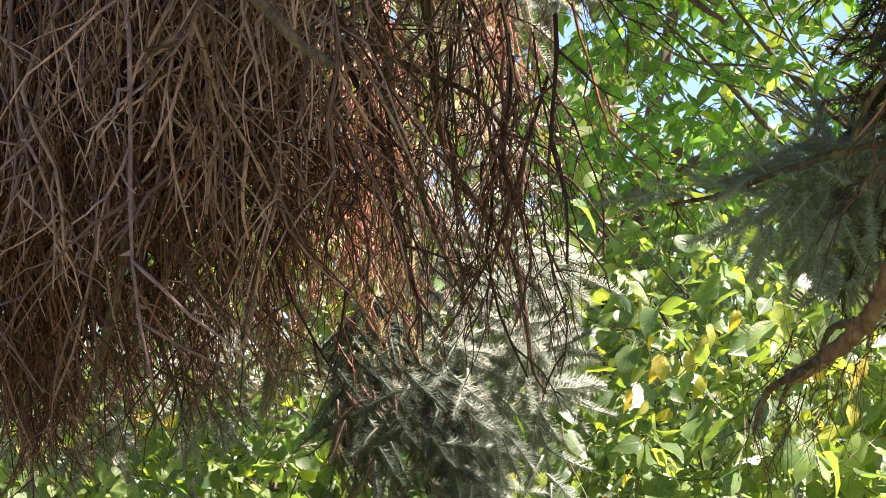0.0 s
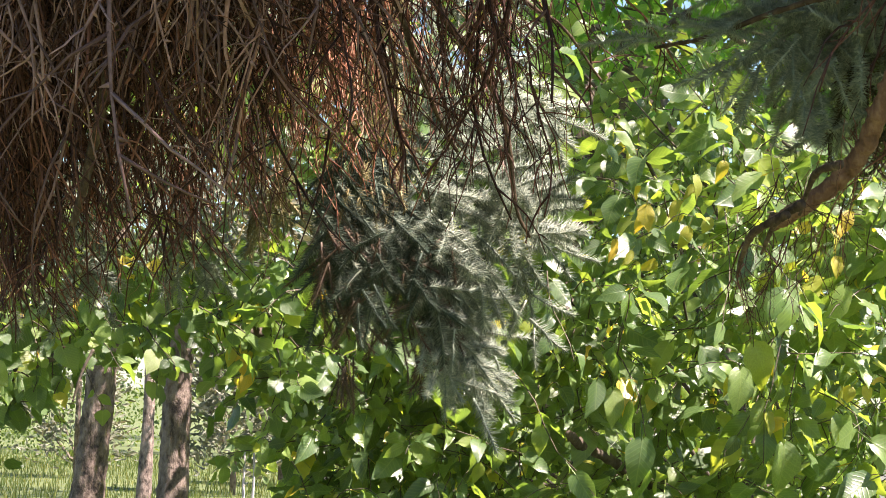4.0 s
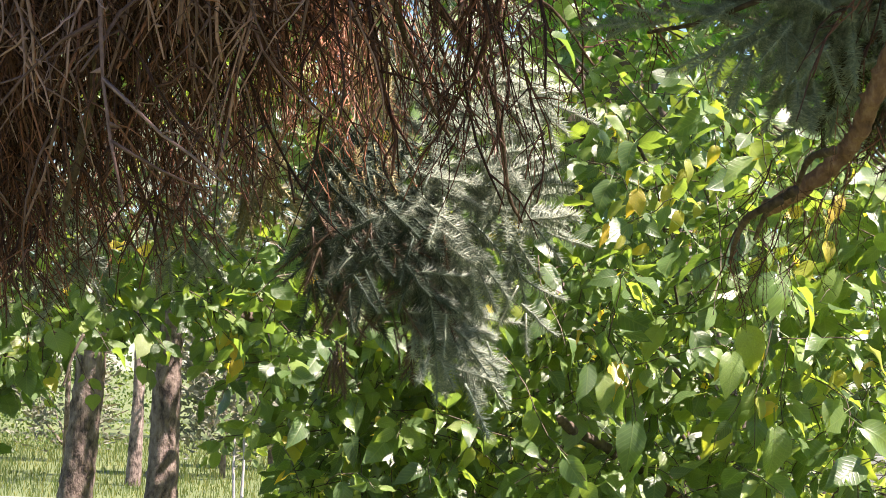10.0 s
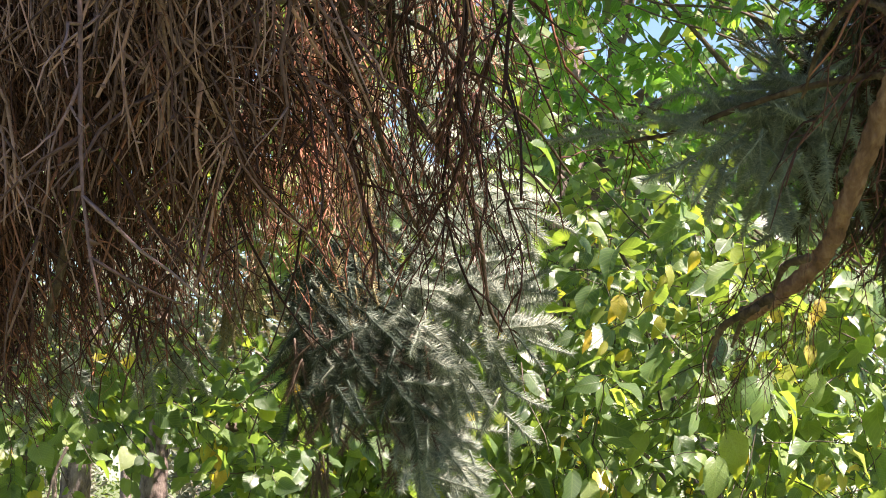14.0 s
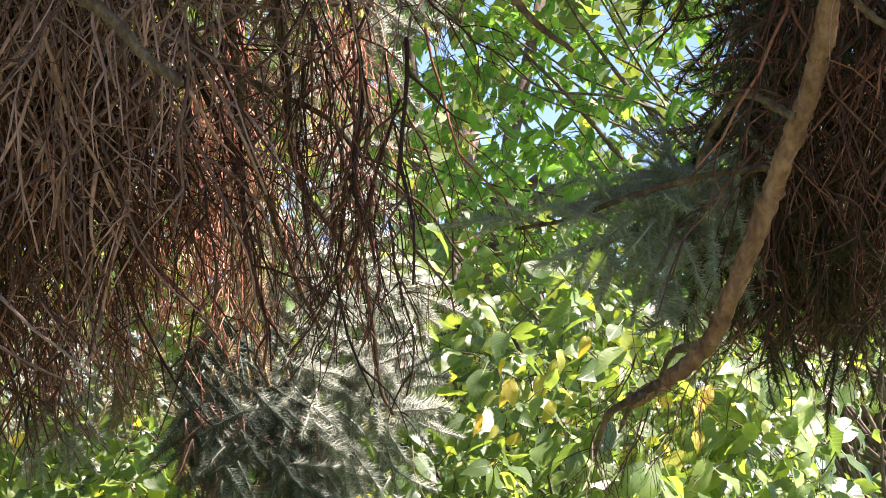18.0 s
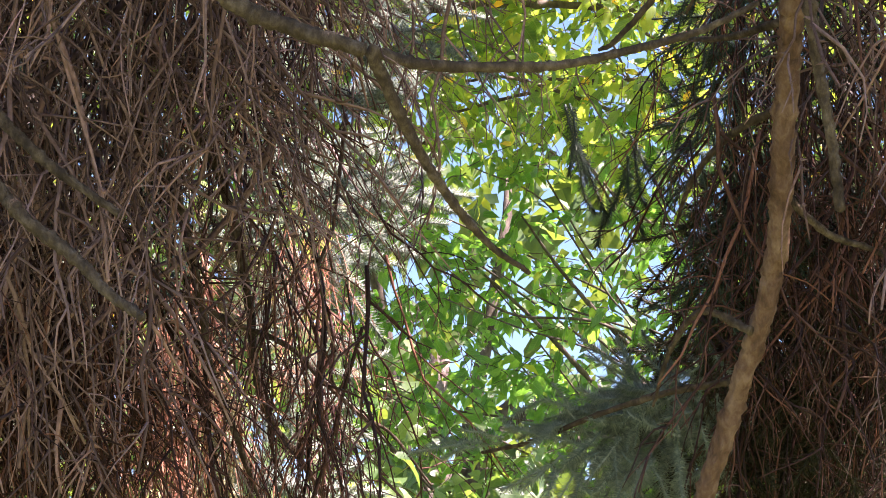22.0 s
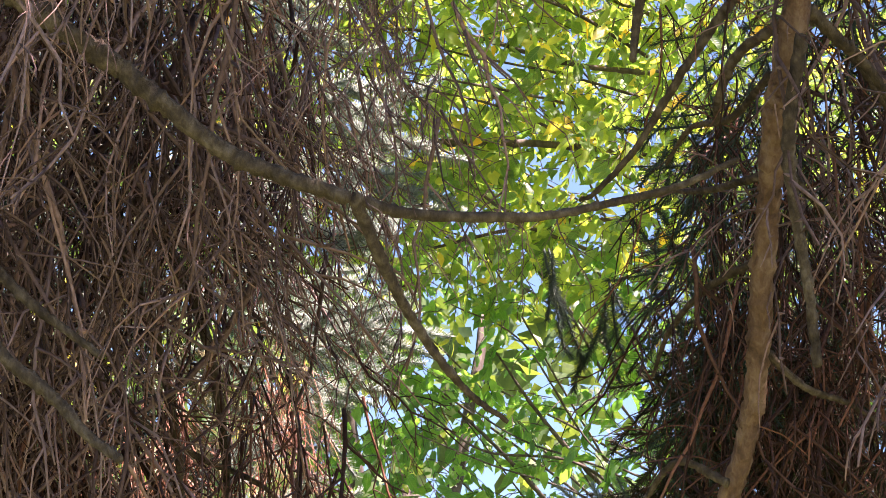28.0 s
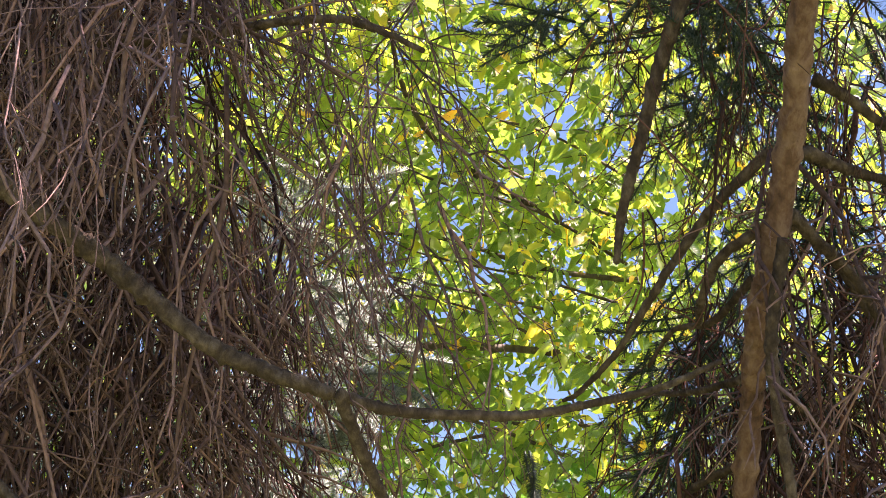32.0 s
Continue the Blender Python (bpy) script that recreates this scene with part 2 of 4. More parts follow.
def mesh_of(name, verts, tris, mat, smooth=True, local=None):
    """A triangle mesh; local: for each point its place within its own blade, for the veins."""
    me = bpy.data.meshes.new(name)
    verts, tris = np.asarray(verts, np.float32), np.asarray(tris, np.int32)
    me.vertices.add(len(verts))
    me.vertices.foreach_set("co", verts.ravel())
    me.loops.add(len(tris) * 3)
    me.loops.foreach_set("vertex_index", tris.ravel())
    me.polygons.add(len(tris))
    me.polygons.foreach_set("loop_start", np.arange(0, len(tris) * 3, 3, dtype=np.int32))
    me.polygons.foreach_set("use_smooth", np.full(len(tris), smooth))
    me.materials.append(mat)
    if local is not None:
        me.attributes.new("blade", "FLOAT_VECTOR", "POINT").data.foreach_set("vector", np.asarray(local, np.float32).ravel())
    me.update(calc_edges=True)
    return me


class Soup:
    """Joins many small pieces into one mesh."""

    def __init__(self):
        self.v, self.f, self.n = [], [], 0

    def add(self, v, f):
        self.v.append(v)
        self.f.append(np.asarray(f) + self.n)
        self.n += len(v)

    def mesh(self, name, mat, smooth=True, local=None):
        return mesh_of(name, np.concatenate(self.v), np.concatenate(self.f), mat, smooth, local)


def tube(points, radii, sides=6, rough=0.0, seed=0):
    """A round, tapering, closed branch along the points; rough: how uneven its skin is."""
    p, r = np.asarray(points, float), np.asarray(radii, float)
    d = np.gradient(p, axis=0)
    d /= np.linalg.norm(d, axis=1)[:, None] + 1e-9
    ref = np.array([0.31, 0.93, 0.19]) if abs(d[0][1]) < 0.9 else np.array([0.95, 0.1, 0.2])
    u = np.cross(d, ref)
    u /= np.linalg.norm(u, axis=1)[:, None] + 1e-9
    w = np.cross(d, u)
    a = np.arange(sides) * 2 * np.pi / sides
    k = len(p)
    rr = r[:, None] * np.ones((k, sides))
    if rough:
        g = np.random.default_rng(seed)
        rr = rr * (1 + rough * g.normal(size=(k, sides)))
    v = p[:, None] + rr[..., None] * (np.cos(a)[None, :, None] * u[:, None] + np.sin(a)[None, :, None] * w[:, None])
    v = np.concatenate([v.reshape(-1, 3), p[:1] - d[:1] * r[0] * 0.3, p[-1:] + d[-1:] * r[-1] * 0.6])
    i, j = np.meshgrid(np.arange(k - 1), np.arange(sides), indexing="ij")
    i, j = i.ravel(), j.ravel()
    q = (j + 1) % sides
    A, B, C, D = i * sides + j, i * sides + q, (i + 1) * sides + q, (i + 1) * sides + j
    s = np.arange(sides)
    s2 = (s + 1) % sides
    e = (k - 1) * sides
    f = np.concatenate([np.stack([A, B, C], 1), np.stack([A, C, D], 1), np.stack([s2, s, 0 * s + k * sides], 1), np.stack([e + s, e + s2, 0 * s + k * sides + 1], 1)])
    return v, f


def smooth_line(points, n):
    """A Catmull-Rom line through the points."""
    p = np.asarray(points, float)
    p = np.concatenate([2 * p[:1] - p[1:2], p, 2 * p[-1:] - p[-2:-1]])
    t = np.linspace(0, len(p) - 3 - 1e-6, n)
    i = t.astype(int)
    s = (t - i)[:, None]
    a, b, c, d = p[i], p[i + 1], p[i + 2], p[i + 3]
    return 0.5 * (2 * b + (c - a) * s + (2 * a - 5 * b + 4 * c - d) * s**2 + (3 * b - a - 3 * c + d) * s**3)


def thing(name, at, label, category, group=""):
    ob = new(name)
    ob.location = at
    return tagged(ob, label, category, group)


def piece(name, mesh, parent, label="", m=None):
    """One mesh object as a part of its parent, placed in the world by m."""
    ob = new(name, mesh)
    ob.parent = parent
    ob.matrix_basis = Matrix.Translation(-world_of(parent)) @ (m if m is not None else Matrix())
    if label:
        ob["label"] = label
    return ob


def world_of(ob):
    at = Vector(ob.location)
    while ob.parent:
        ob = ob.parent
        at += ob.location
    return at


def limb(name, parent, mat, line, d0, d1, r0, r1, label="", sides=10, knots=0.025):
    """A branch along a line of (az, el), its distance going from d0 to d1 and its radius from r0 to r1."""
    ds = np.linspace(d0, d1, len(line))
    pts = smooth_line([spot(a, e, d) for (a, e), d in zip(line, ds)], max(24, 13 * len(line)))
    g = np.random.default_rng(len(line) + int(abs(line[0][0]) * 100))
    pts += np.cumsum(g.normal(0, r1 * 0.2, pts.shape), 0) * np.linspace(0, 1, len(pts))[:, None] * 0.4
    rad = np.linspace(1, 0, len(pts)) ** 0.8 * (r0 - r1) + r1
    rad *= 1 + knots * g.normal(size=len(pts)) + 0.22 * (g.random(len(pts)) > 0.9)
    pts += g.normal(0, 0.05, pts.shape) * rad[:, None]
    v, f = tube(pts, rad, sides, 0.09, len(line))
    return piece(name, mesh_of(name, v, f, mat), parent, label)


def cross3(a, b):
    return np.array((a[1] * b[2] - a[2] * b[1], a[2] * b[0] - a[0] * b[2], a[0] * b[1] - a[1] * b[0]))


def unit(v):
    return v / math.sqrt(v[0] * v[0] + v[1] * v[1] + v[2] * v[2] + 1e-18)


def axes(direction, twist):
    """A turn that takes +z to the direction, then rolls about it."""
    z = unit(np.asarray(direction, float))
    x = unit(cross3((0.13, 0.97, 0.21) if abs(z[1]) < 0.9 else (1, 0, 0.1), z))
    y = cross3(z, x)
    c, s = math.cos(twist), math.sin(twist)
    turn = np.empty((3, 3))
    turn[:, 0], turn[:, 1], turn[:, 2] = c * x + s * y, c * y - s * x, z
    return turn


def place(at, turn, scale):
    m = np.zeros((4, 4))
    m[3, 3] = 1
    m[:3, :3], m[:3, 3] = turn * scale, at
    return m


def scatter(name, shapes, mats4, parent, mat, joined, label="", cap=300, smooth=True, rest=None, veins=False):
    """Sets pieces out: those with the least y as objects of their own, the rest joined as one part."""
    order = sorted(range(len(mats4)), key=lambda i: mats4[i][1, 3])
    meshes = [mesh_of(name, v, f, mat, smooth, v if veins else None) for v, f in shapes] if cap else []
    for i in order[:cap]:
        piece(name, meshes[i % len(shapes)], parent, label, Matrix(mats4[i].tolist()))
    pool, soup, local = rest or shapes, Soup(), []
    for n, (v, f) in enumerate(pool):
        some = [mats4[i] for i in order[cap:] if i % len(pool) == n]
        if some:
            m = np.array(some)
            w = np.einsum("nij,vj->nvi", m[:, :3, :3], v) + m[:, None, :3, 3]
            local.append(np.tile(v, (len(m), 1)))
            soup.add(w.reshape(-1, 3), (np.asarray(f)[None] + (len(v) * np.arange(len(m)))[:, None, None]).reshape(-1, 3))
    if soup.n:
        tagged(piece(joined, soup.mesh(joined, mat, smooth, np.concatenate(local) if veins else None), parent), kind="stuff")


# ---- shapes of twigs, shoots and leaves ----
def wander(start, way, length, steps, sway, sag, g):
    """A thin crooked line: it sways, and sags by its weight."""
    p, d = [np.array(start, float)], np.array(way, float)
    for _ in range(steps):
        d = d + g.normal(0, sway, 3) + np.array([0, 0, -sag])
        d = unit(d)
        p.append(p[-1] + d * length / steps)
    return np.array(p)


def hanging_twig_shape(seed, thick=0.006, sides=6, bend=0.1, order=2, spread=0.75, pegs=5):
    """A bare twig along +z, one metre long before scaling: it bends softly from node to node; side twigs leave it at a sharp angle and turn to hang
    beside it, forked once more, with short pegs where shoots broke off."""
    g = np.random.default_rng(seed)
    s = Soup()

    def grow(at, way, length, r, n, left, pull):
        p, d = [np.array(at, float)], np.array(way, float)
        for _ in range(n):
            d = unit(d + g.normal(0, bend, 3) + np.array([0, 0, pull]))
            p.append(p[-1] + d * length / n)
        p = np.array(p)
        s.add(*tube(p, np.linspace(1, 0.42, n + 1) * r * g.uniform(0.88, 1.2, n + 1), 4 if left == order else 3))
        for _ in range(pegs if left == order else 1):
            i = g.integers(1, n + 1)
            a = unit(p[i] - p[i - 1])
            o = unit(cross3(a, g.normal(size=3)))
            b, q = cross3(a, o), p[i - 1] + (p[i] - p[i - 1]) * g.random()
            s.add(np.array([q + a * r, q - a * r, q + b * r, q + o * r * 3.4 + a * r]), np.array([[0, 1, 3], [1, 2, 3], [2, 0, 3]]))
        if left:
            for i in g.choice(np.arange(1, n), min(n - 1, sides if left == order else 2), replace=False):
                a = unit(p[i + 1] - p[i])
                o = unit(cross3(a, g.normal(size=3)))
                grow(p[i], unit(0.8 * a + spread * g.uniform(0.6, 1.4) * o), length * g.uniform(0.22, 0.6) * (1.1 - 0.5 * i / n), r * g.uniform(0.5, 0.75), 4 if left == 2 else 3, left - 1 if g.random() < 0.6 else 0, 0.17)

    grow((0, 0, 0), (0, 0, 1), 0.97, thick, 8, order, 0.13)
    return np.concatenate(s.v), np.concatenate(s.f)


def shoot_shape(seed, length=0.1, needles=118, size=0.0235, spread=1.75, bare=0.0, bend=0.25, w=0.0014):
    """A spruce shoot along +z: a stem set all round with stiff, curved, three-cornered needles that point forwards, closer at the tip."""
    g = np.random.default_rng(seed)
    stem = wander((0, 0, 0), (0, 0, 1), length, 5, bend * 0.3, 0, g)
    s = Soup()
    s.add(*tube(stem, np.linspace(0.0026, 0.0014, 6), 4))
    t = (bare + (1 - bare) * ((np.arange(needles) + g.random(needles)) / needles) ** 0.9) * 4.999
    i = t.astype(int)
    at = stem[i] + (stem[i + 1] - stem[i]) * (t - i)[:, None]
    fwd = stem[i + 1] - stem[i]
    fwd /= np.linalg.norm(fwd, axis=1)[:, None]
    a = np.arange(needles) * 2.4 + g.normal(0, 0.25, needles)
    out = np.stack([np.cos(a), 0.85 * np.sin(a) + 0.12, 0 * a], 1)
    ahead = (0.35 + 1.1 * (t / 5) ** 4 + g.normal(0, 0.1, needles))[:, None]
    way = out * spread + fwd * ahead + g.normal(0, 0.07, (needles, 3))
    way /= np.linalg.norm(way, axis=1)[:, None]
    ln = size * g.uniform(0.8, 1.12, needles)[:, None] * (0.72 + 0.28 * np.sin(np.pi * (t / 5) ** 0.7))[:, None]
    side = np.cross(way, fwd)
    side /= np.linalg.norm(side, axis=1)[:, None] + 1e-9
    up = np.cross(side, way)
    tip = at + way * ln + fwd * ln * 0.16
    base = np.stack([at + side * w, at + up * w, at - side * w, tip], 1)
    f = np.array([[0, 1, 3], [1, 2, 3], [2, 0, 3]])
    s.add(base.reshape(-1, 3), (f[None] + 4 * np.arange(needles)[:, None, None]).reshape(-1, 3))
    return np.concatenate(s.v), np.concatenate(s.f)


def spray(out, az, el, d, way, g, n=7, length=0.2, size=(0.75, 1.1)):
    """A side branch of a spruce: shoots set left and right along it, each leaning towards its tip, and one at the end."""
    way = unit(np.asarray(way, float))
    flat = unit(cross3(way, (0.15, -0.8, 0.35)))
    at = spot(az, el, d) - way * length * 0.7
    for k in range(n):
        q = k / (n - 1)
        w = way + flat * (0 if k == n - 1 else (0.85 if k % 2 else -0.85)) * (1 - 0.4 * q) + g.normal(0, 0.16, 3)
        out.append(place(at + way * length * q + g.normal(0, 0.006, 3), axes(w, g.uniform(0, 6.3)), g.uniform(*size)))


def leaf_shape(seed, wide=0.66, fold=0.3, curl=0.45, fine=True, plain=False):
    """A broad leaf along +z, face towards +y, with a drawn-out tip, a folded midrib, wavy edges and a stalk; one metre long before scaling."""
    g = np.random.default_rng(seed)
    st = np.array([0.0, 0.08, 0.26, 0.48, 0.7, 0.88, 1.0])
    half = np.array([0.1, 0.34, 0.5, 0.48, 0.31, 0.11, 0.0]) * wide * g.uniform(0.82, 1.12)
    if plain:
        st, half = st[[0, 1, 3, 5, 6]], half[[0, 1, 3, 5, 6]]
    ns = len(st) - 2
    cols = np.array([-1, -0.5, 0, 0.5, 1]) if fine else np.array([-1.0, 0, 1])
    nc = len(cols)
    x = half[:, None] * cols
    bendy = -curl * st**2 * g.uniform(0.1, 1.5)
    wave = 0.05 * np.sin(st[:, None] * 11 + g.uniform(0, 6.3) + 2.2 * np.sign(cols)) * (np.abs(cols) > 0.6)
    y = bendy[:, None] + fold * np.abs(x) * g.uniform(0.2, 1.8) + wave + 0.02 * g.normal(size=x.shape) * (np.abs(cols) > 0.6)
    z = st[:, None] - 0.06 * np.abs(cols) * np.array([1.6, 1, 0.3, 0, 0, 0, 0])[: len(st), None]
    x = x + g.normal(0, 0.16) * st[:, None] ** 2
    v = np.stack([x, y, z], -1)[:-1].reshape(-1, 3)
    v = np.concatenate([v, [[x[-1, nc // 2], y[-1, nc // 2], 1.0]]])
    f = []
    for i in range(ns):
        for j in range(nc - 1):
            a = i * nc + j
            f += [(a, a + 1, a + nc + 1), (a, a + nc + 1, a + nc)]
    f += [(ns * nc + j, ns * nc + 1 + j, (ns + 1) * nc) for j in range(nc - 1)]
    if plain:
        return v, np.array(f)
    sv, sf = tube(wander((0, 0, 0), (0.1, 0.35, -1), 0.45, 1, 0.12, 0, g), [0.018] * 2, 3)
    sf = sf[:6]
    return np.concatenate([v, sv]), np.concatenate([np.array(f), sf + len(v)])


def simple_leaf(seed, wide=0.7):
    g = np.random.default_rng(seed)
    v = np.array([[0, 0, 0], [-0.42 * wide, 0.08, 0.35], [0, 0, 0.4], [0.42 * wide, 0.08, 0.35], [0, -0.2, 1]]) + g.normal(0, 0.03, (5, 3))
    return v, np.array([[0, 2, 1], [0, 3, 2], [1, 2, 4], [2, 3, 4]])


FINE_TWIGS = [hanging_twig_shape(n, 0.0056, 5, 0.22, 1, 0.8, 3) for n in range(14)]
TWIGS = [hanging_twig_shape(300 + n, 0.0074, 6, 0.18, 2, 0.85) for n in range(14)]
STOUT = [hanging_twig_shape(340 + n, 0.0072, 6, 0.19, 2, 0.9, 8) for n in range(8)]
SHOOTS = [shoot_shape(n) for n in range(8)]
LONG_SHOOTS = [shoot_shape(20 + n, 0.15, 92, 0.024, 1.1) for n in range(6)]
TAILS = [shoot_shape(140 + n, 0.17, 240, 0.027, 1.2, bend=0.5, w=0.0013) for n in range(4)]
THIN_SHOOTS = [shoot_shape(30 + n, 0.1, 70, 0.018, 1.2) for n in range(5)]
LEAVES = [leaf_shape(n) for n in range(10)]
COARSE = [leaf_shape(n, fine=False) for n in range(10)]
ROUND = [leaf_shape(80 + n, 0.9, 0.2, 0.3, False) for n in range(8)]
SMALL = [leaf_shape(60 + n, 0.62, 0.25, 0.4, False) for n in range(8)]
PLAIN = [leaf_shape(160 + n, 0.6, 0.28, 0.45, False, True) for n in range(12)]
SIMPLE = [simple_leaf(n) for n in range(8)]


def between(table, x):
    k = sorted(table)
    return float(np.interp(x, k, [table[i] for i in k]))


# ---- ground, road ----
def sheet(name, x0, x1, y0, y1, z, mat, cells, rise=0.0):
    xs, ys = np.linspace(x0, x1, cells + 1), np.linspace(y0, y1, cells + 1)
    X, Y = np.meshgrid(xs, ys)
    Z = z + rise * (np.sin(X * 0.7) * np.cos(Y * 0.9) + 0.5 * np.sin(X * 1.9 + Y * 1.3))
    i, j = np.meshgrid(np.arange(cells), np.arange(cells))
    a = (j * (cells + 1) + i).ravel()
    f = np.concatenate([np.stack([a, a + 1, a + cells + 2], 1), np.stack([a, a + cells + 2, a + cells + 1], 1)])
    return new(name, mesh_of(name, np.stack([X, Y, Z], -1).reshape(-1, 3), f, mat))


ground = tagged(sheet("ground", -900, 900, -900, 900, 0, MAT_GROUND, 60), "dry summer turf of a park, patchy green and straw", "ground", kind="structure")


def slab(name, x0, x1, y0, y1, z0, z1, mat, bevel=0.02):
    bm = bmesh.new()
    bmesh.ops.create_cube(bm, size=1, matrix=Matrix.Translation(((x0 + x1) / 2, (y0 + y1) / 2, (z0 + z1) / 2)) @ Matrix.Diagonal((x1 - x0, y1 - y0, z1 - z0, 1)))
    bmesh.ops.bevel(bm, geom=bm.edges[:], offset=bevel, segments=2, affect="EDGES")
    me = bpy.data.meshes.new(name)
    bm.to_mesh(me)
    bm.free()
    me.materials.append(mat)
    return new(name, me)


road = tagged(slab("road", -60, 60, 19.0, 23.3, -0.1, 0.02, MAT_ROAD, 0.005), "pale sunlit asphalt path across the park", "road", kind="structure")
for edge, (y0, y1) in enumerate(((18.85, 19.0), (23.3, 23.45))):
    tagged(slab("kerb", -60, 60, y0, y1, -0.1, 0.045, MAT_KERB, 0.015), "weathered concrete kerb along the path", "kerb", kind="structure")

# grass across the path, where it is seen between the trunks
soup = Soup()
g = np.random.default_rng(3)
for k in range(31500):
    x, y = (g.uniform(-13, 9), g.uniform(23.6, 44)) if k < 30000 else (g.uniform(-9, 9), g.uniform(13, 18.8))
    h, w, dx, dy = g.uniform(0.05, 0.17), 0.005, g.normal(0, 0.03), g.normal(0, 0.03)
    b = np.array([[x - w, y, 0], [x + w, y, 0], [x + dx * 0.4 - w * 0.7, y + dy * 0.4, h * 0.6], [x + dx * 0.4 + w * 0.7, y + dy * 0.4, h * 0.6], [x + dx, y + dy, h]])
    soup.add(b, np.array([[0, 1, 3], [0, 3, 2], [2, 3, 4]]))
tagged(new("grass", soup.mesh("grass", MAT_GRASS)), "uncut yellow-green grass beside the path", "grass", kind="stuff")


fx, fy, _ = spot(10.3, 0, 27.5)
fence = thing("fence", (fx, fy, 0), "low white rail fence on dark posts beside the path", "fence")
for k in range(5):
    o = slab("post", fx - 1.63 + 0.8 * k, fx - 1.57 + 0.8 * k, fy, fy + 0.06, -0.1, 0.75, MAT_LEAFBRANCH, 0.008)
    o.parent, o.location = fence, (-fx, -fy, 0)
for z in (0.36, 0.6):
    o = slab("rail", fx - 1.9, fx + 1.9, fy - 0.03, fy, z, z + 0.11, MAT_KERB, 0.008)
    o.parent, o.location = fence, (-fx, -fy, 0)

# ---- far trees ----
def crown_leaves(center, size, count, scale, g, shapes, hollow=0.35):
    """Clumps of leaves through an uneven crown."""
    out = []
    clumps = [np.array(center) + np.array(size) * v / np.linalg.norm(v) * g.uniform(hollow, 1) ** 0.6 for v in g.normal(size=(count // 45, 3))]
    for c in clumps:
        spread = g.uniform(0.12, 0.26) * np.mean(size)
        for _ in range(45):
            at = c + g.normal(0, spread, 3) * (1, 1, 0.7)
            way = g.normal(0, 0.7, 3) + np.array([0, 0, -0.6])
            out.append(place(at, axes(way, g.uniform(0, 6.3)), scale * g.uniform(0.7, 1.3)))
    return out, clumps


def far_broadleaf(x, y, height, crown, count, scale, seed, label, group="trees across the path"):
    g = np.random.default_rng(seed)
    t = thing("tree", (x, y, 0), label, "tree", group)
    top = height - crown[2] * 0.7
    v, f = tube(wander((x, y, -0.1), (0, 0, 1), top, 8, 0.05, 0, g), np.linspace(0.18, 0.08, 9) * height / 8, 10, 0.05, seed)
    piece("trunk", mesh_of("trunk", v, f, MAT_FARTRUNK), t)
    m, clumps = crown_leaves((x, y, height - crown[2]), crown, count, scale, g, SIMPLE)
    s = Soup()
    for c in clumps[::3]:
        s.add(*tube(smooth_line([(x, y, top * 0.6), (np.array((x, y, top)) + c) / 2 + g.normal(0, 0.1, 3), c], 6), np.linspace(0.06, 0.015, 6), 5))
    tagged(piece("branchwork", s.mesh("branchwork", MAT_LEAFBRANCH), t), kind="stuff")
    scatter("leaf", SIMPLE, m, t, MAT_FARLEAF, "crown", cap=0)
    return t


def park_trunk(az, d, r, lean, seed, label, height=9.0):
    """A tall conifer stem, bare below, with a dark crown out of view over it, added to shade the stem."""
    g = np.random.default_rng(seed)
    b = spot(az, 0, d)
    t = thing("pine_tree", (b[0], b[1], 0), label, "tree", "tall trees before the path")
    n = 220
    zz = np.linspace(-0.1, height, n)
    pts = np.stack([b[0] + lean * zz + 0.02 * np.sin(zz * 1.3), b[1] + 0 * zz, zz], 1)
    rad = r * (1.25 - 0.3 * np.clip(zz / 1.2, 0, 1) - 0.045 * zz)
    v, f = tube(pts, np.maximum(rad, 0.03), 26, 0.045, seed)
    piece("trunk", mesh_of("trunk", v, f, MAT_FARTRUNK), t)
    m = []
    for _ in range(260):
        z = g.uniform(2.7, height + 0.6)
        a = g.uniform(0, 6.3)
        reach = g.uniform(0.15, 1.0) * (height + 1.6 - z) * 0.34
        c = np.array([b[0] + lean * z + np.cos(a) * reach, b[1] + np.sin(a) * reach, z - 0.15 * reach])
        for _ in range(16):
            m.append(place(c + g.normal(0, 0.16, 3), axes((np.cos(a) + g.normal(0, 0.6), np.sin(a) + g.normal(0, 0.6), -0.4), g.uniform(0, 6.3)), g.uniform(0.14, 0.26)))
    scatter("bough", [simple_leaf(95 + k, 0.35) for k in range(4)], m, t, MAT_FARCONE, "crown", cap=0)
    return t


park_trunk(-10.15, 13.5, 0.106, 0.012, 1, "upright spruce with scaly pinkish-grey bark, dappled by sun")
park_trunk(-12.82, 12.2, 0.102, 0.08, 2, "leaning spruce with dark grey flaky bark, half in shade")
park_trunk(-10.85, 27.5, 0.085, 0.01, 3, "slim pale trunk standing across the path")


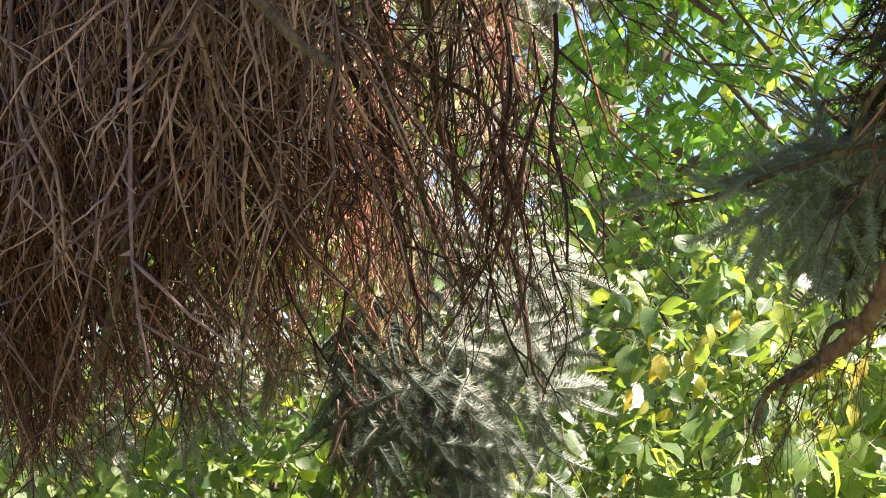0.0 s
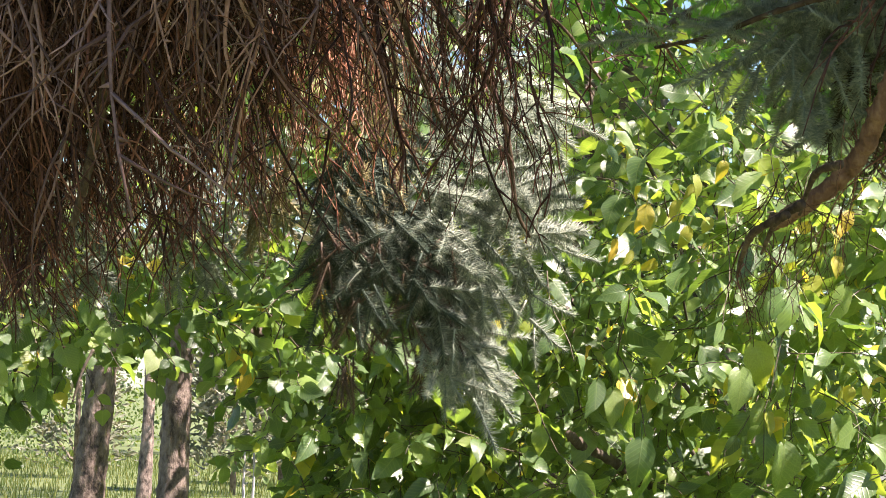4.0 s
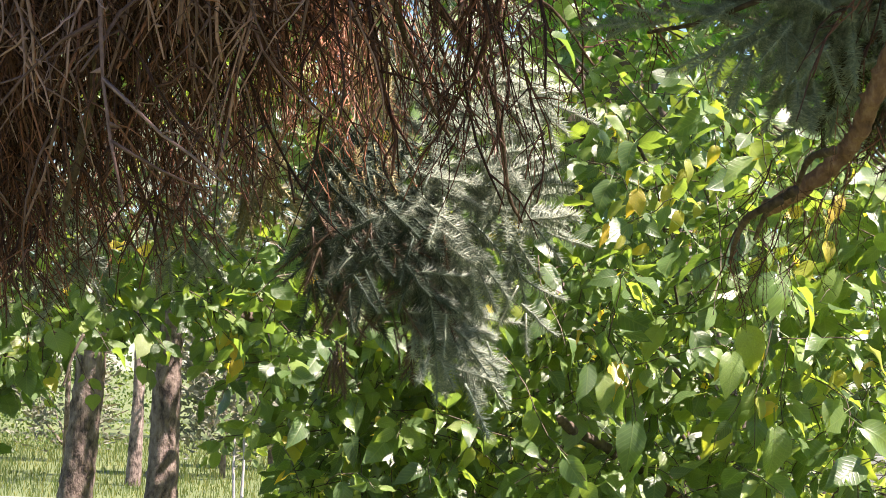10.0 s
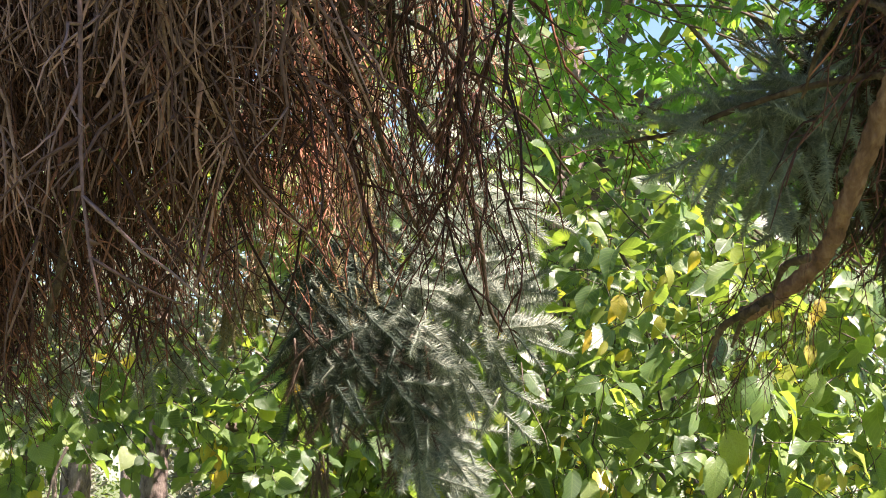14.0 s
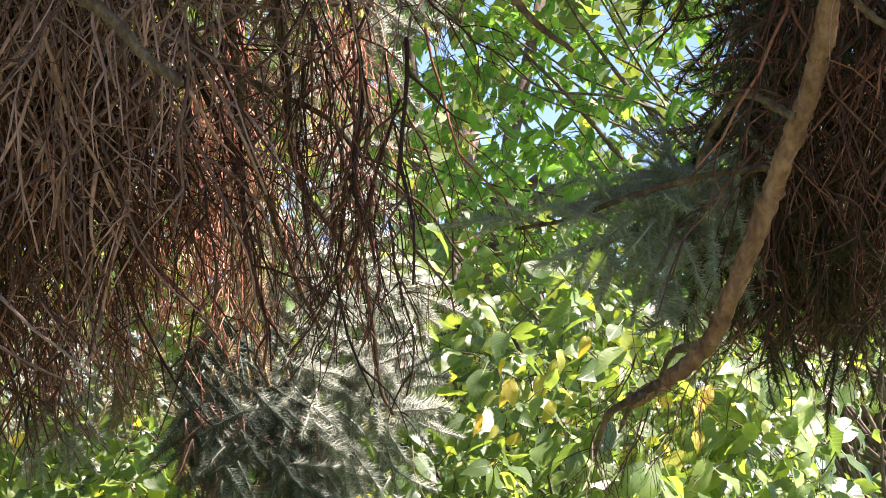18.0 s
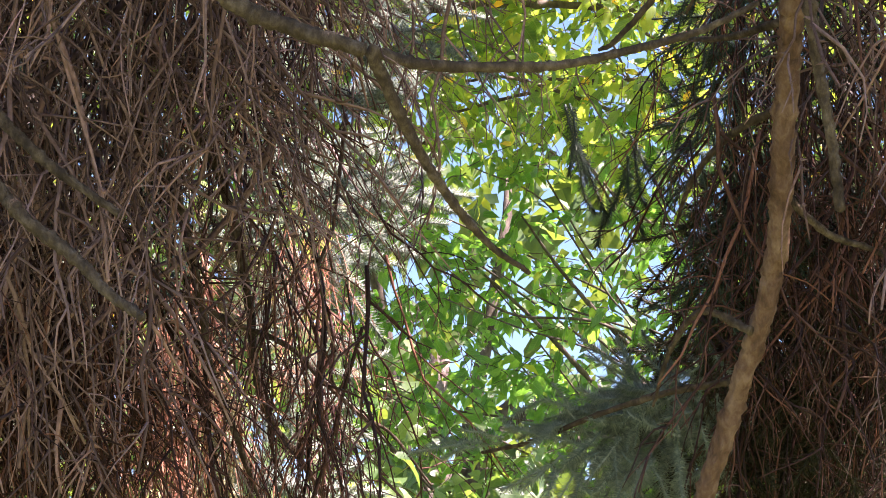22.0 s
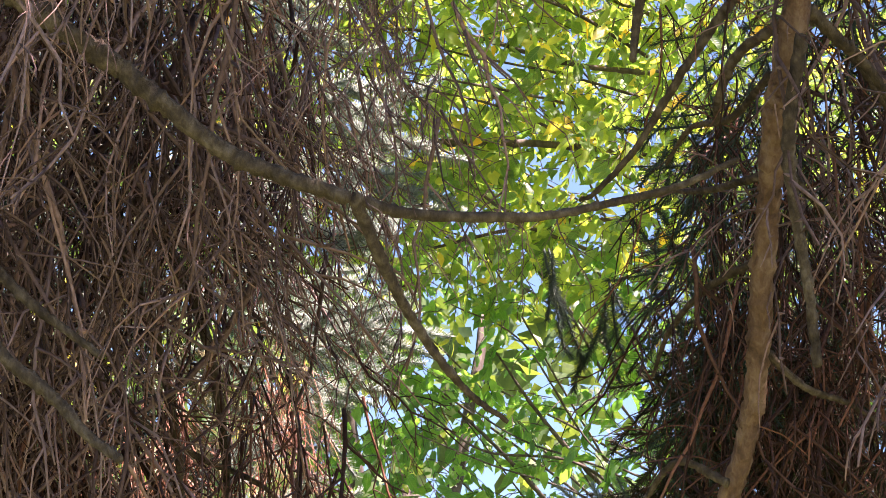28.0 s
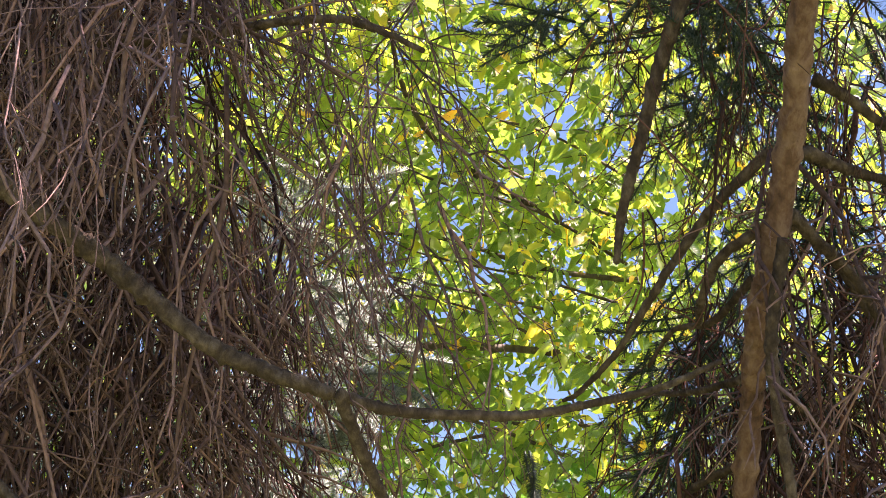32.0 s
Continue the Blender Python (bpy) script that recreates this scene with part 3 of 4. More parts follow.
def juniper(az, d, height, wide, seed):
    g = np.random.default_rng(seed)
    b = spot(az, 0, d)
    t = thing("juniper", (b[0], b[1], 0), "grey-green shaggy conifer bush with brownish patches", "tree", "conifer bushes")
    v, f = tube([(b[0], b[1], -0.1), (b[0], b[1], height * 0.5), (b[0], b[1], height * 0.95)], [0.05, 0.04, 0.02], 8)
    piece("trunk", mesh_of("trunk", v, f, MAT_FARTRUNK), t)
    m = []
    for _ in range(230):
        z = 0.3 + g.random() ** 0.9 * (height - 0.3)
        a, rr = g.uniform(0, 6.3), wide * (1.08 - (z / height) ** 1.8) * g.uniform(0.3, 1)
        c = np.array((b[0] + np.cos(a) * rr, b[1] + np.sin(a) * rr, z))
        for _ in range(14):
            m.append(place(c + g.normal(0, 0.09, 3), axes((np.cos(a) * 0.6 + g.normal(0, 0.5), np.sin(a) * 0.6 + g.normal(0, 0.5), g.uniform(-0.3, 0.9)), g.uniform(0, 6.3)), g.uniform(0.1, 0.22)))
    scatter("bough", [simple_leaf(90 + k, 0.35) for k in range(4)], m, t, MAT_FARCONE, "crown", cap=0)
    return t


juniper(-8.35, 30, 3.6, 0.85, 1)
juniper(-7.0, 33, 2.6, 0.8, 2)
juniper(-12.75, 34, 4.4, 0.9, 3)
for k, (x, y, w) in enumerate(((-0.55, 10.4, 0.6), (0.5, 9.6, 0.8), (1.6, 10.2, 0.9), (2.7, 10.8, 0.9), (1.1, 12.6, 0.9))):
    g = np.random.default_rng(230 + k)
    t = thing("shrub", (x, y, 0), "light green bush in the sun behind the leafy tree", "shrub", "bushes behind the leafy tree")
    s = Soup()
    for _ in range(6):
        s.add(*tube(wander((x, y, -0.05), (g.normal(0, 0.4), g.normal(0, 0.4), 1), 1.5, 5, 0.1, 0, g), np.linspace(0.02, 0.006, 6), 5))
    tagged(piece("branchwork", s.mesh("branchwork", MAT_LEAFBRANCH), t), kind="stuff")
    m, _ = crown_leaves((x, y, 1.05), (w, 0.5, 1.0), 1300, 0.075, g, SIMPLE)
    scatter("leaf", SMALL, [q for q in m if q[2, 3] > 0.05], t, MAT_UPPER, "crown", cap=0, rest=PLAIN)
# sapling by the path
g = np.random.default_rng(5)
b = spot(-7.88, 0, 22.5)
sapling = thing("sapling", (b[0], b[1], 0), "thin pale young tree with a few leaves by the path", "tree")
for dx in (-0.035, 0.045):
    v, f = tube(wander((b[0] + dx, b[1], -0.05), (dx * 0.3, 0, 1), 1.1, 6, 0.06, 0, g), np.linspace(0.022, 0.01, 7), 6)
    piece("stem", mesh_of("stem", v, f, MAT_KERB), sapling)
scatter("leaf", SMALL, [place(np.array([b[0], b[1], 0]) + np.array([g.normal(0, 0.16), g.normal(0, 0.16), g.uniform(0.55, 1.4)]), axes(g.normal(0, 0.5, 3) + (0, 0, -0.8), g.uniform(0, 6.3)), g.uniform(0.1, 0.16)) for _ in range(60)], sapling, MAT_FARLEAF, "foliage", cap=60)
for k, (x, y, h, c, n) in enumerate(((-16, 52, 9, (4, 3, 4), 1500), (-9, 58, 11, (4.5, 3.5, 5), 1700), (-2, 50, 10, (4.5, 3, 4.6), 1700), (5, 56, 11, (4.5, 3.5, 5), 1700), (12, 50, 9.5, (4.5, 3, 4.4), 1500), (19, 57, 11, (5, 4, 5), 1300), (-24, 60, 12, (5, 4, 5.5), 1300), (-12.5, 46, 9, (3.6, 3, 4.3), 1700), (-6, 45, 8, (3.4, 3, 3.8), 1500), (-18.5, 45, 8.5, (3.6, 3, 4.0), 1300))):
    far_broadleaf(x, y, h, c, int(n * 1.6), 0.22, 30 + k, "full green broad-leaved tree at the far side of the park")
# the first tree, hidden behind the leaf wall, is added to shade two trunks
for k, (x, y, h, n) in enumerate(((0.3, 11.3, 5.8, 1500), (-0.3, 15.5, 4.6, 1500), (1.6, 17, 5.2, 1500), (3.3, 14.5, 4.6, 1400), (4.9, 18, 5.2, 1300))):
    far_broadleaf(x, y, h, (1.5, 1.4, 2.2), n, 0.2, 60 + k, "young broad-leaved tree in full sun before the path", "young trees in the park")
# undergrowth before them
for k in range(9):
    x = -17 + 4.2 * k
    g = np.random.default_rng(200 + k)
    y = 41 + 3 * np.sin(k * 2.1)
    t = thing("shrub", (x, y, 0), "rounded green shrub in rough grass", "shrub", "shrubs across the path")
    s = Soup()
    for _ in range(7):
        s.add(*tube(wander((x, y, -0.05), (g.normal(0, 0.5), g.normal(0, 0.5), 1), 1.5, 5, 0.1, 0, g), np.linspace(0.03, 0.01, 6), 5))
    tagged(piece("branchwork", s.mesh("branchwork", MAT_LEAFBRANCH), t), kind="stuff")
    m, _ = crown_leaves((x, y, 1.0), (2.3, 1.2, 1.1), 2700, 0.08, g, SIMPLE)
    scatter("leaf", SIMPLE, [q for q in m if q[2, 3] > 0.05], t, MAT_FARLEAF, "crown", cap=0)


# ---- broad-leaved trees ----
def sprig(at, way, count, length, size, g, stems, out, droop=0.5, thick=0.0022):
    """A leafy twig: a thin stem with leaves set alternately along it, tips hanging."""
    line = wander(at, way / np.linalg.norm(way), length, 6, 0.14, 0.1, g)
    stems.add(*tube(line, np.linspace(thick, thick * 0.5, 7), 3))
    for k in range(count):
        t = (k + g.random()) / count * 5.99
        i = int(t)
        p = line[i] + (line[i + 1] - line[i]) * (t - i)
        a = (line[i + 1] - line[i]) / (length / 6)
        side = cross3(a, (0, 0, 1)) * (1 if k % 2 else -1)
        tip = 0.5 * a + 0.8 * side + g.normal(0, 0.4, 3) + np.array([0, 0, -droop])
        tip = unit(tip)
        # the blade faces the light above, loosely
        face = np.array([0.4, -0.35, 0.65]) + g.normal(0, 0.65, 3)
        face -= tip * (face @ tip)
        face = unit(face)
        s = size * g.uniform(0.45, 1.3)
        turn = np.stack([cross3(face, tip), face, tip], 1)
        out.append(place(p + tip * s * 0.35, turn, s))


def el_of(p):
    return math.degrees(math.atan2(p[2] - 1.6, math.hypot(p[0], p[1])))


def broadleaf(name, base, height, label, limbs, zones, mat, shapes, seed, window=None, rest=None):
    """zones: (sprigs, az range, el range, distance range, leaf size, leaves a sprig, keep) filled with sprigs; keep(az, el) thins them out."""
    g = np.random.default_rng(seed)
    t = thing(name, (base[0], base[1], 0), label, "tree")
    line = wander((base[0], base[1], -0.15), (0, 0, 1), height, 14, 0.05, 0, g)
    v, f = tube(line, np.linspace(0.13, 0.05, 15), 14, 0.04, seed)
    piece("trunk", mesh_of("trunk", v, f, MAT_LEAFBRANCH), t)
    for L in limbs:
        limb("branch", t, MAT_LEAFBRANCH, *L)
    stems, out, hubs = Soup(), [], []
    for n, (a0, a1), (e0, e1), (d0, d1), size, leaves, keep in zones:
        for _ in range(n):
            az, el, d = g.uniform(a0, a1), g.uniform(e0, e1), g.uniform(d0, d1)
            if g.random() > keep(az, el):
                continue
            at = spot(az, el, d)
            hubs.append(at)
            way = at - line[min(14, max(3, int((at[2] - 0.5) / height * 14)))]
            way = way / np.linalg.norm(way) * 0.6 + g.normal(0, 0.5, 3) + np.array([0, -0.25, -0.15])
            sprig(at, way, leaves, g.uniform(0.22, 0.42) * size / 0.08, size, g, stems, out)
    # boughs that carry the sprigs
    for c in hubs[:: max(1, len(hubs) // 26)]:
        if c[0] < -0.7 or el_of(c) > 34:
            continue
        root = line[min(13, max(4, int((c[2] - 0.8) / height * 14)))]
        mid = (root + c) / 2 + g.normal(0, 0.12, 3) + (0, 0, 0.1)
        stems.add(*tube(smooth_line([root, mid, c], 9), np.linspace(0.011, 0.002, 9), 5))
    tagged(piece("branchwork", stems.mesh("branchwork", MAT_LEAFBRANCH), t), kind="stuff")
    if window:
        a0, a1, e0, e1 = window
        def seen(m):
            x, y, z = m[:3, 3]
            return a0 < np.degrees(np.arctan2(x, y)) < a1 and e0 < np.degrees(np.arctan2(z - 1.6, np.hypot(x, y))) < e1
        out = [m for m in out if not seen(m)]
    scatter("leaf", shapes, out, t, mat, "foliage", cap=300, rest=rest, veins=True)
    return t


def full(az, el):
    return 1.0


WALL_TOP = {-18: 4.4, -9: 3.6, -6: 3.2, -4: 6, -1: 10, 2: 10.2, 4: 9.6, 6: 8.8, 8: 7.8, 11: 6.5, 14: 6.5, 25: 7}
WALL_LOW = {-18: -1.4, -14.6: -0.8, -13.4: 1.2, -12: 1.5, -9.5: 1.5, -8.2: 1.7, -7.5: 1.2, -6.9: -0.5, -6.3: -5, 30: -6}


def wall_keep(az, el):
    return 1.0 if between(WALL_LOW, az) < el < between(WALL_TOP, az) else 0.0


near_limbs = [
    ([(-8.05, 1.55), (-6.77, 1.59), (-5.95, 1.29), (-4.63, 0.53), (-3.8, -0.42), (-2.6, -1.6)], 5.4, 6.2, 0.014, 0.006, "dark bare stretch of branch"),
    ([(1.2, -1.1), (1.55, -1.38), (2.53, -1.83), (3.66, -2.59), (5, -3.4)], 5.2, 5.8, 0.011, 0.017, "dark bare stretch of branch"),
    ([(-16, -0.6), (-14.93, -0.1), (-14.02, 0.4), (-12.94, 0.83)], 4.8, 5.0, 0.013, 0.008, "dark bare stretch of branch"),
    ([(-12.4, 0.9), (-12.7, 0.2), (-12.9, -0.6)], 4.6, 4.6, 0.004, 0.002, "reddish hanging stalk"),
]
wall_tree = broadleaf("broadleaf_tree", (0.95, 7.7), 2.4, "leafy broad-leaved tree, glossy green leaves, some turning yellow", near_limbs[:2], [
    (170, (-3, 12.5), (-6, 8), (5.2, 5.9), 0.09, 7, wall_keep),
    (560, (-3, 12.5), (-6, 9), (5.4, 6.6), 0.062, 8, wall_keep),
    (400, (-5, 12.5), (-6, 11), (6.3, 7.3), 0.056, 9, wall_keep),
    (330, (-8, -1), (-6, 3.4), (5.3, 6.6), 0.066, 9, wall_keep),
    # sprigs hidden behind the twig curtain, added to shade the leaves below them
    (200, (-13, -1.5), (6, 17), (4.7, 6.0), 0.062, 9, full),
], MAT_LEAF, LEAVES, 11, (9.75, 10.9, -3.0, -1.6), COARSE)
# single leaves that stand out: yellowing bunches, and large glossy ones at the front
g = np.random.default_rng(15)


def hanging_leaves(name, mat, spots, spread, size, label):
    out = []
    for az, el, n in spots:
        for _ in range(n):
            face = unit(np.array([0.35, -0.75, 0.4]) + g.normal(0, 0.3, 3))
            tip = unit(np.array([g.normal(0, 0.3), -0.15, -1.0]))
            face = unit(face - tip * (face @ tip))
            out.append(place(spot(az + g.normal(0, spread), el + g.normal(0, spread), 5.12 + g.normal(0, 0.05)), np.stack([cross3(face, tip), face, tip], 1), size * g.uniform(0.75, 1.2)))
    scatter(name, LEAVES, out, wall_tree, mat, "foliage", label, veins=True)


hanging_leaves("yellow_leaf", MAT_YELLOW, ((3.0, 5.1, 4), (4.4, 4.8, 4), (6.3, 0.9, 1), (8.6, 4.6, 4), (9.2, 0.4, 4), (5.2, 6.6, 3), (-8.1, 0.9, 3)), 0.42, 0.055, "leaf turning yellow")
hanging_leaves("large_leaf", MAT_LEAF, ((0.2, 6.0, 1), (1.0, 5.7, 1), (1.9, 0.0, 2), (6.1, 1.6, 2), (5.2, 1.5, 1), (8.6, 3.0, 2), (3.8, 4.0, 1), (2.9, 3.2, 1), (7.2, -1.6, 1), (3.4, -2.4, 1)), 0.25, 0.115, "large glossy green leaf")
broadleaf("broadleaf_tree", (-2.6, 6.2), 3.2, "low leafy tree with small rounded green leaves beside the spruce", near_limbs[2:], [
    (560, (-18, -6.6), (-1.4, 4.6), (4.7, 6.2), 0.05, 9, wall_keep),
], MAT_LEAF, ROUND, 14, rest=ROUND)

GAP_LOW = {-6: 12, -1: 10, 2: 9.2, 5: 8.6, 9: 8, 20: 8}


def upper_keep(az, el):
    if el < between(GAP_LOW, az):
        return 0.0
    open_sky = 0.78 if el < 17.6 else 1.0
    if el < 17.6 and (az - 3.5) * 0.45 + (el - 14.6) * 0.75 > 1.0 and az < 8.5:
        open_sky = 0.42
    return open_sky


def fan(starts, ends, d0, d1, r0, r1, g, n):
    """Slim branches that spread side by side from one bough."""
    out = []
    for k in range(n):
        q = k / (n - 1)
        a, b = np.array(starts[0]) * (1 - q) + np.array(starts[1]) * q, np.array(ends[0]) * (1 - q) + np.array(ends[1]) * q
        b = b + g.normal(0, 0.5, 2)
        mid, far = a * 0.65 + b * 0.35 + g.normal(0, 0.4, 2) + (0, 0.3), a * 0.3 + b * 0.7 + g.normal(0, 0.4, 2)
        out.append(([tuple(a), tuple(mid), tuple(far), tuple(b)], d0, d1, r0 * g.uniform(0.7, 1.2), r1))
    return out


mid_limbs = [
    ([(8.5, 9.5), (6.5, 11.5), (4.5, 13.6), (2.6, 15.3)], 7.0, 6.6, 0.012, 0.003),
    ([(9.5, 11), (7.5, 12.6), (5.6, 14.6), (4.2, 16.5)], 7.0, 6.6, 0.012, 0.003),
] + fan([(8.8, 9.6), (10.5, 13)], [(0.6, 12.6), (4.6, 18.2)], 6.8, 6.3, 0.0055, 0.002, np.random.default_rng(8), 6)
high_limbs = [
    ([(9.0, 21.9), (6, 22.3), (3, 22.4), (0.4, 22.2), (-1, 21.8)], 6.6, 6.2, 0.01, 0.017),
    ([(7.0, 20.2), (4.5, 19.9), (2.2, 19.4)], 6.6, 6.4, 0.008, 0.004),
    ([(7, 26), (4, 27.5), (2, 29.5), (1, 33)], 6.6, 6.2, 0.012, 0.005),
    ([(9.5, 24.2), (6.5, 24.6), (3.5, 25.4), (0.5, 25.6)], 6.4, 6.2, 0.009, 0.004),
] + fan([(8, 19), (9.5, 27)], [(-0.5, 21), (0.6, 31)], 6.5, 6.1, 0.006, 0.002, np.random.default_rng(9), 8)
broadleaf("broadleaf_tree", (1.9, 9.0), 5.2, "slender broad-leaved tree, deep green leaves with sky between them", mid_limbs, [
    (900, (-4, 17), (8, 18.8), (6.4, 8.0), 0.056, 9, upper_keep),
    (130, (-4, 17), (8, 12), (7.6, 8.6), 0.06, 9, upper_keep),
], MAT_MID, SMALL, 13, rest=PLAIN)
broadleaf("broadleaf_tree", (2.6, 9.8), 6.5, "tall broad-leaved tree, dense yellow-green foliage with a few orange leaves", high_limbs, [
    (1850, (-5, 17), (17.6, 35), (6.0, 7.6), 0.06, 9, lambda az, el: min(1.0, 0.45 + (el - 17.6) * 0.18) if az < 12 else 0.5),
    (620, (-5, 17), (17.6, 36), (7.6, 9.6), 0.075, 9, lambda az, el: min(1.0, 0.2 + (el - 17.6) * 0.16)),
    (160, (-14, -4), (10, 34), (6.5, 9), 0.07, 8, full),
], MAT_UPPER, SMALL, 12, rest=PLAIN)


# ---- spruce with a curtain of dead twigs ----
def add_twigs(out, count, azr, elr, depth, length, lean, g, keep, down=1.0):
    for _ in range(count):
        az, el = g.uniform(*azr), g.uniform(*elr)
        ln = g.uniform(*length)
        d = depth(el) + g.normal(0, 0.16)
        if not keep(az, el, ln, d):
            continue
        way = np.array([g.normal(0, lean), g.normal(0, lean), -down])
        out.append(place(spot(az, el, d), axes(way, g.uniform(0, 6.3)), ln * np.array([1, 1, 0]) * g.choice([0.55, 0.75, 0.95, 1.2]) + ln * np.array([0, 0, 1])))


CURTAIN_RIGHT = {0: -3.2, 5: -2.6, 7: -1.8, 9: -1.3, 12: -1.0, 15: -0.9, 17: 0.2, 20: 1.2, 23: 0.3, 25: -1.1, 28: -2.6, 31: -3.4, 40: -3.6}
CURTAIN_LOW = {-22: 1.0, -14.7: 0.9, -13.1: 1.3, -11.6: 1.9, -10: 3.2, -8.5: 3.0, -7.2: 3.2, -5.3: 4.8, -3.4: 5.2, -2: 5.6, 5: 6}


def curtain_depth(el):
    return float(np.interp(el, [0, 8, 16, 32], [3.45, 3.35, 3.0, 2.75]))


def curtain_keep(az, el, ln, d):
    drop = np.degrees(ln * 0.95 / d)
    mid, share = el - drop * 0.6, 1.0
    if az > -4.4 + max(0.0, mid - 13) * 0.35 and mid < 19:
        share = 0.13 if d < curtain_depth(el) + 0.25 else 0.0
    elif -7.8 < az and 5 < mid < 14.5:
        share = (0.09 if mid > 9 else 0.22) if d < curtain_depth(el) + 0.25 else 0.0
    elif -13.5 < az < -8 and mid < 9.5:
        share = 0.5 if d < curtain_depth(el) + 0.25 else 0.3
    elif -6 < az < -2.0 and 22 < mid < 29:
        share = 0.26
    if (az * 731.7) % 1 > share:
        return False
    return az < between(CURTAIN_RIGHT, el) and az < between(CURTAIN_RIGHT, el - drop) + 0.3 and el - drop > between(CURTAIN_LOW, az)


g = np.random.default_rng(21)
tx, ty, _ = spot(-21.5, 0, 3.2)
spruce = thing("spruce_tree", (tx, ty, 0), "old blue spruce hung with a curtain of dead brown twigs", "tree", "blue spruces")
zz = np.linspace(-0.15, 7.5, 240)
v, f = tube(np.stack([tx + 0.004 * zz, ty + 0 * zz, zz], 1), 0.155 - 0.012 * zz + 0.06 * np.exp(-zz * 4), 40, 0.05, 5)
piece("trunk", mesh_of("trunk", v, f, MAT_TRUNK), spruce, "scaly pinkish-brown bark")
B = "bare grey-brown branch"
limb("limb", spruce, MAT_LIMB, [(-14, 27.6), (-12.2, 26.7), (-10.53, 25.82), (-8.9, 24.95), (-7.27, 24.13), (-5.63, 23.04), (-3.65, 21.87), (-1.89, 21.22), (0.03, 20.8)], 2.42, 2.25, 0.0145, 0.0082, B)
limb("limb", spruce, MAT_LIMB, [(0.03, 20.8), (1.59, 20.43), (4.19, 20.34), (5.91, 20.37), (8.16, 20.74), (10.23, 21.17), (11.8, 21.76)], 2.25, 2.4, 0.0072, 0.0032, B)
limb("limb", spruce, MAT_LIMB, [(0.03, 20.8), (0.76, 19.28), (1.47, 18.0), (2.34, 16.72), (3.36, 15.61), (4.54, 14.81)], 2.25, 2.4, 0.0082, 0.0028, B)
limb("limb", spruce, MAT_LIMB, [(-14, 19.8), (-11.44, 17.22), (-10.41, 16.16), (-9.07, 15.18), (-8.05, 14.18), (-7.02, 13.53)], 2.45, 2.3, 0.0098, 0.0054, "bare branch with a broken end")
limb("limb", spruce, MAT_LIMB, [(-14, 21.5), (-11.54, 19.19), (-10.51, 18.22), (-9.32, 17.32), (-7.64, 16.27)], 2.55, 2.4, 0.0095, 0.004, B)
limb("limb", spruce, MAT_LIMB, [(-9, 30.2), (-6.34, 30.48), (-3.97, 30.91), (-2.5, 31.24), (-0.26, 31.44), (1.26, 31.09), (2.4, 30.64)], 2.6, 2.45, 0.0085, 0.003, B)
limb("limb", spruce, MAT_LIMB, [(-6.2, 20.5), (-4.5, 17), (-3.8, 14), (-3.61, 12.56), (-3.05, 10.81), (-2.02, 9.55), (-1.16, 8.28), (-0.79, 7.0), (-0.49, 5.23), (-0.06, 4.43)], 3.1, 3.2, 0.0085, 0.0022, B)
limb("limb", spruce, MAT_LIMB, [(-7.5, 20), (-6, 17), (-5.2, 14), (-4.93, 12.51), (-4.2, 10.76), (-3.3, 8.7), (-2.77, 7.58), (-2.25, 6.79)], 3.0, 3.15, 0.007, 0.0025, B)
limb("limb", spruce, MAT_LIMB, [(-9.8, 18.5), (-7.5, 15.4), (-5.5, 14.1), (-4.31, 13.5), (-2.63, 12.84), (-1.6, 11.91), (-0.42, 10.9), (0.59, 10.28), (1.78, 8.85)], 3.0, 3.2, 0.006, 0.0018, B)
limb("limb", spruce, MAT_LIMB, [(-11.4, 17), (-11.48, 15.05), (-11.66, 13.46), (-12.11, 10.72), (-12.32, 8.15), (-12.77, 5.74), (-13.1, 4.29)], 2.85, 2.95, 0.011, 0.005, B)

twigs, upper, fine = [], [], []
add_twigs(fine, 2300, (-17.8, 0), (3, 16), lambda el: curtain_depth(el) + 0.12, (0.22, 0.55), 0.14, g, curtain_keep)
add_twigs(twigs, 430, (-17.8, 0), (4, 17), curtain_depth, (0.25, 0.55), 0.28, g, curtain_keep)
add_twigs(upper, 640, (-17.5, 2), (14.5, 38), curtain_depth, (0.26, 0.62), 0.24, g, curtain_keep)
add_twigs(upper, 26, (-16, -3), (25, 36), lambda el: curtain_depth(el) - 0.4, (0.2, 0.4), 0.3, g, curtain_keep)
add_twigs(upper, 110, (-8, 3.0), (9, 30), curtain_depth, (0.1, 0.26), 0.5, g, lambda az, el, ln, d: between(CURTAIN_RIGHT, el) - 2.2 < az < between(CURTAIN_RIGHT, el) + 0.8)
add_twigs(upper, 70, (-2, 3.2), (23, 33), lambda el: 2.6, (0.14, 0.34), 0.3, g, lambda az, el, ln, d: True)
add_twigs(upper, 12, (0.5, 9), (20.3, 20.5), lambda el: 2.6, (0.06, 0.14), 0.4, g, lambda az, el, ln, d: True)
# dark crooked twigs before the silver shoots
add_twigs(twigs, 80, (-3.9, 0.6), (6.5, 17), lambda el: 3.12, (0.2, 0.46), 0.34, g, lambda az, el, ln, d: az < between(CURTAIN_RIGHT, el) + 1.0 and el - np.degrees(ln / d) > 3.6)
scatter("fine_twig", FINE_TWIGS, fine, spruce, MAT_TWIG, "twig_thicket", "thin red-brown dead twig")
scatter("dead_twig", TWIGS, twigs, spruce, MAT_TWIG, "twig_mass")
scatter("weathered_twig", TWIGS, upper, spruce, MAT_GREYTWIG, "weathered_mass", "grey weathered twig")
fine = []
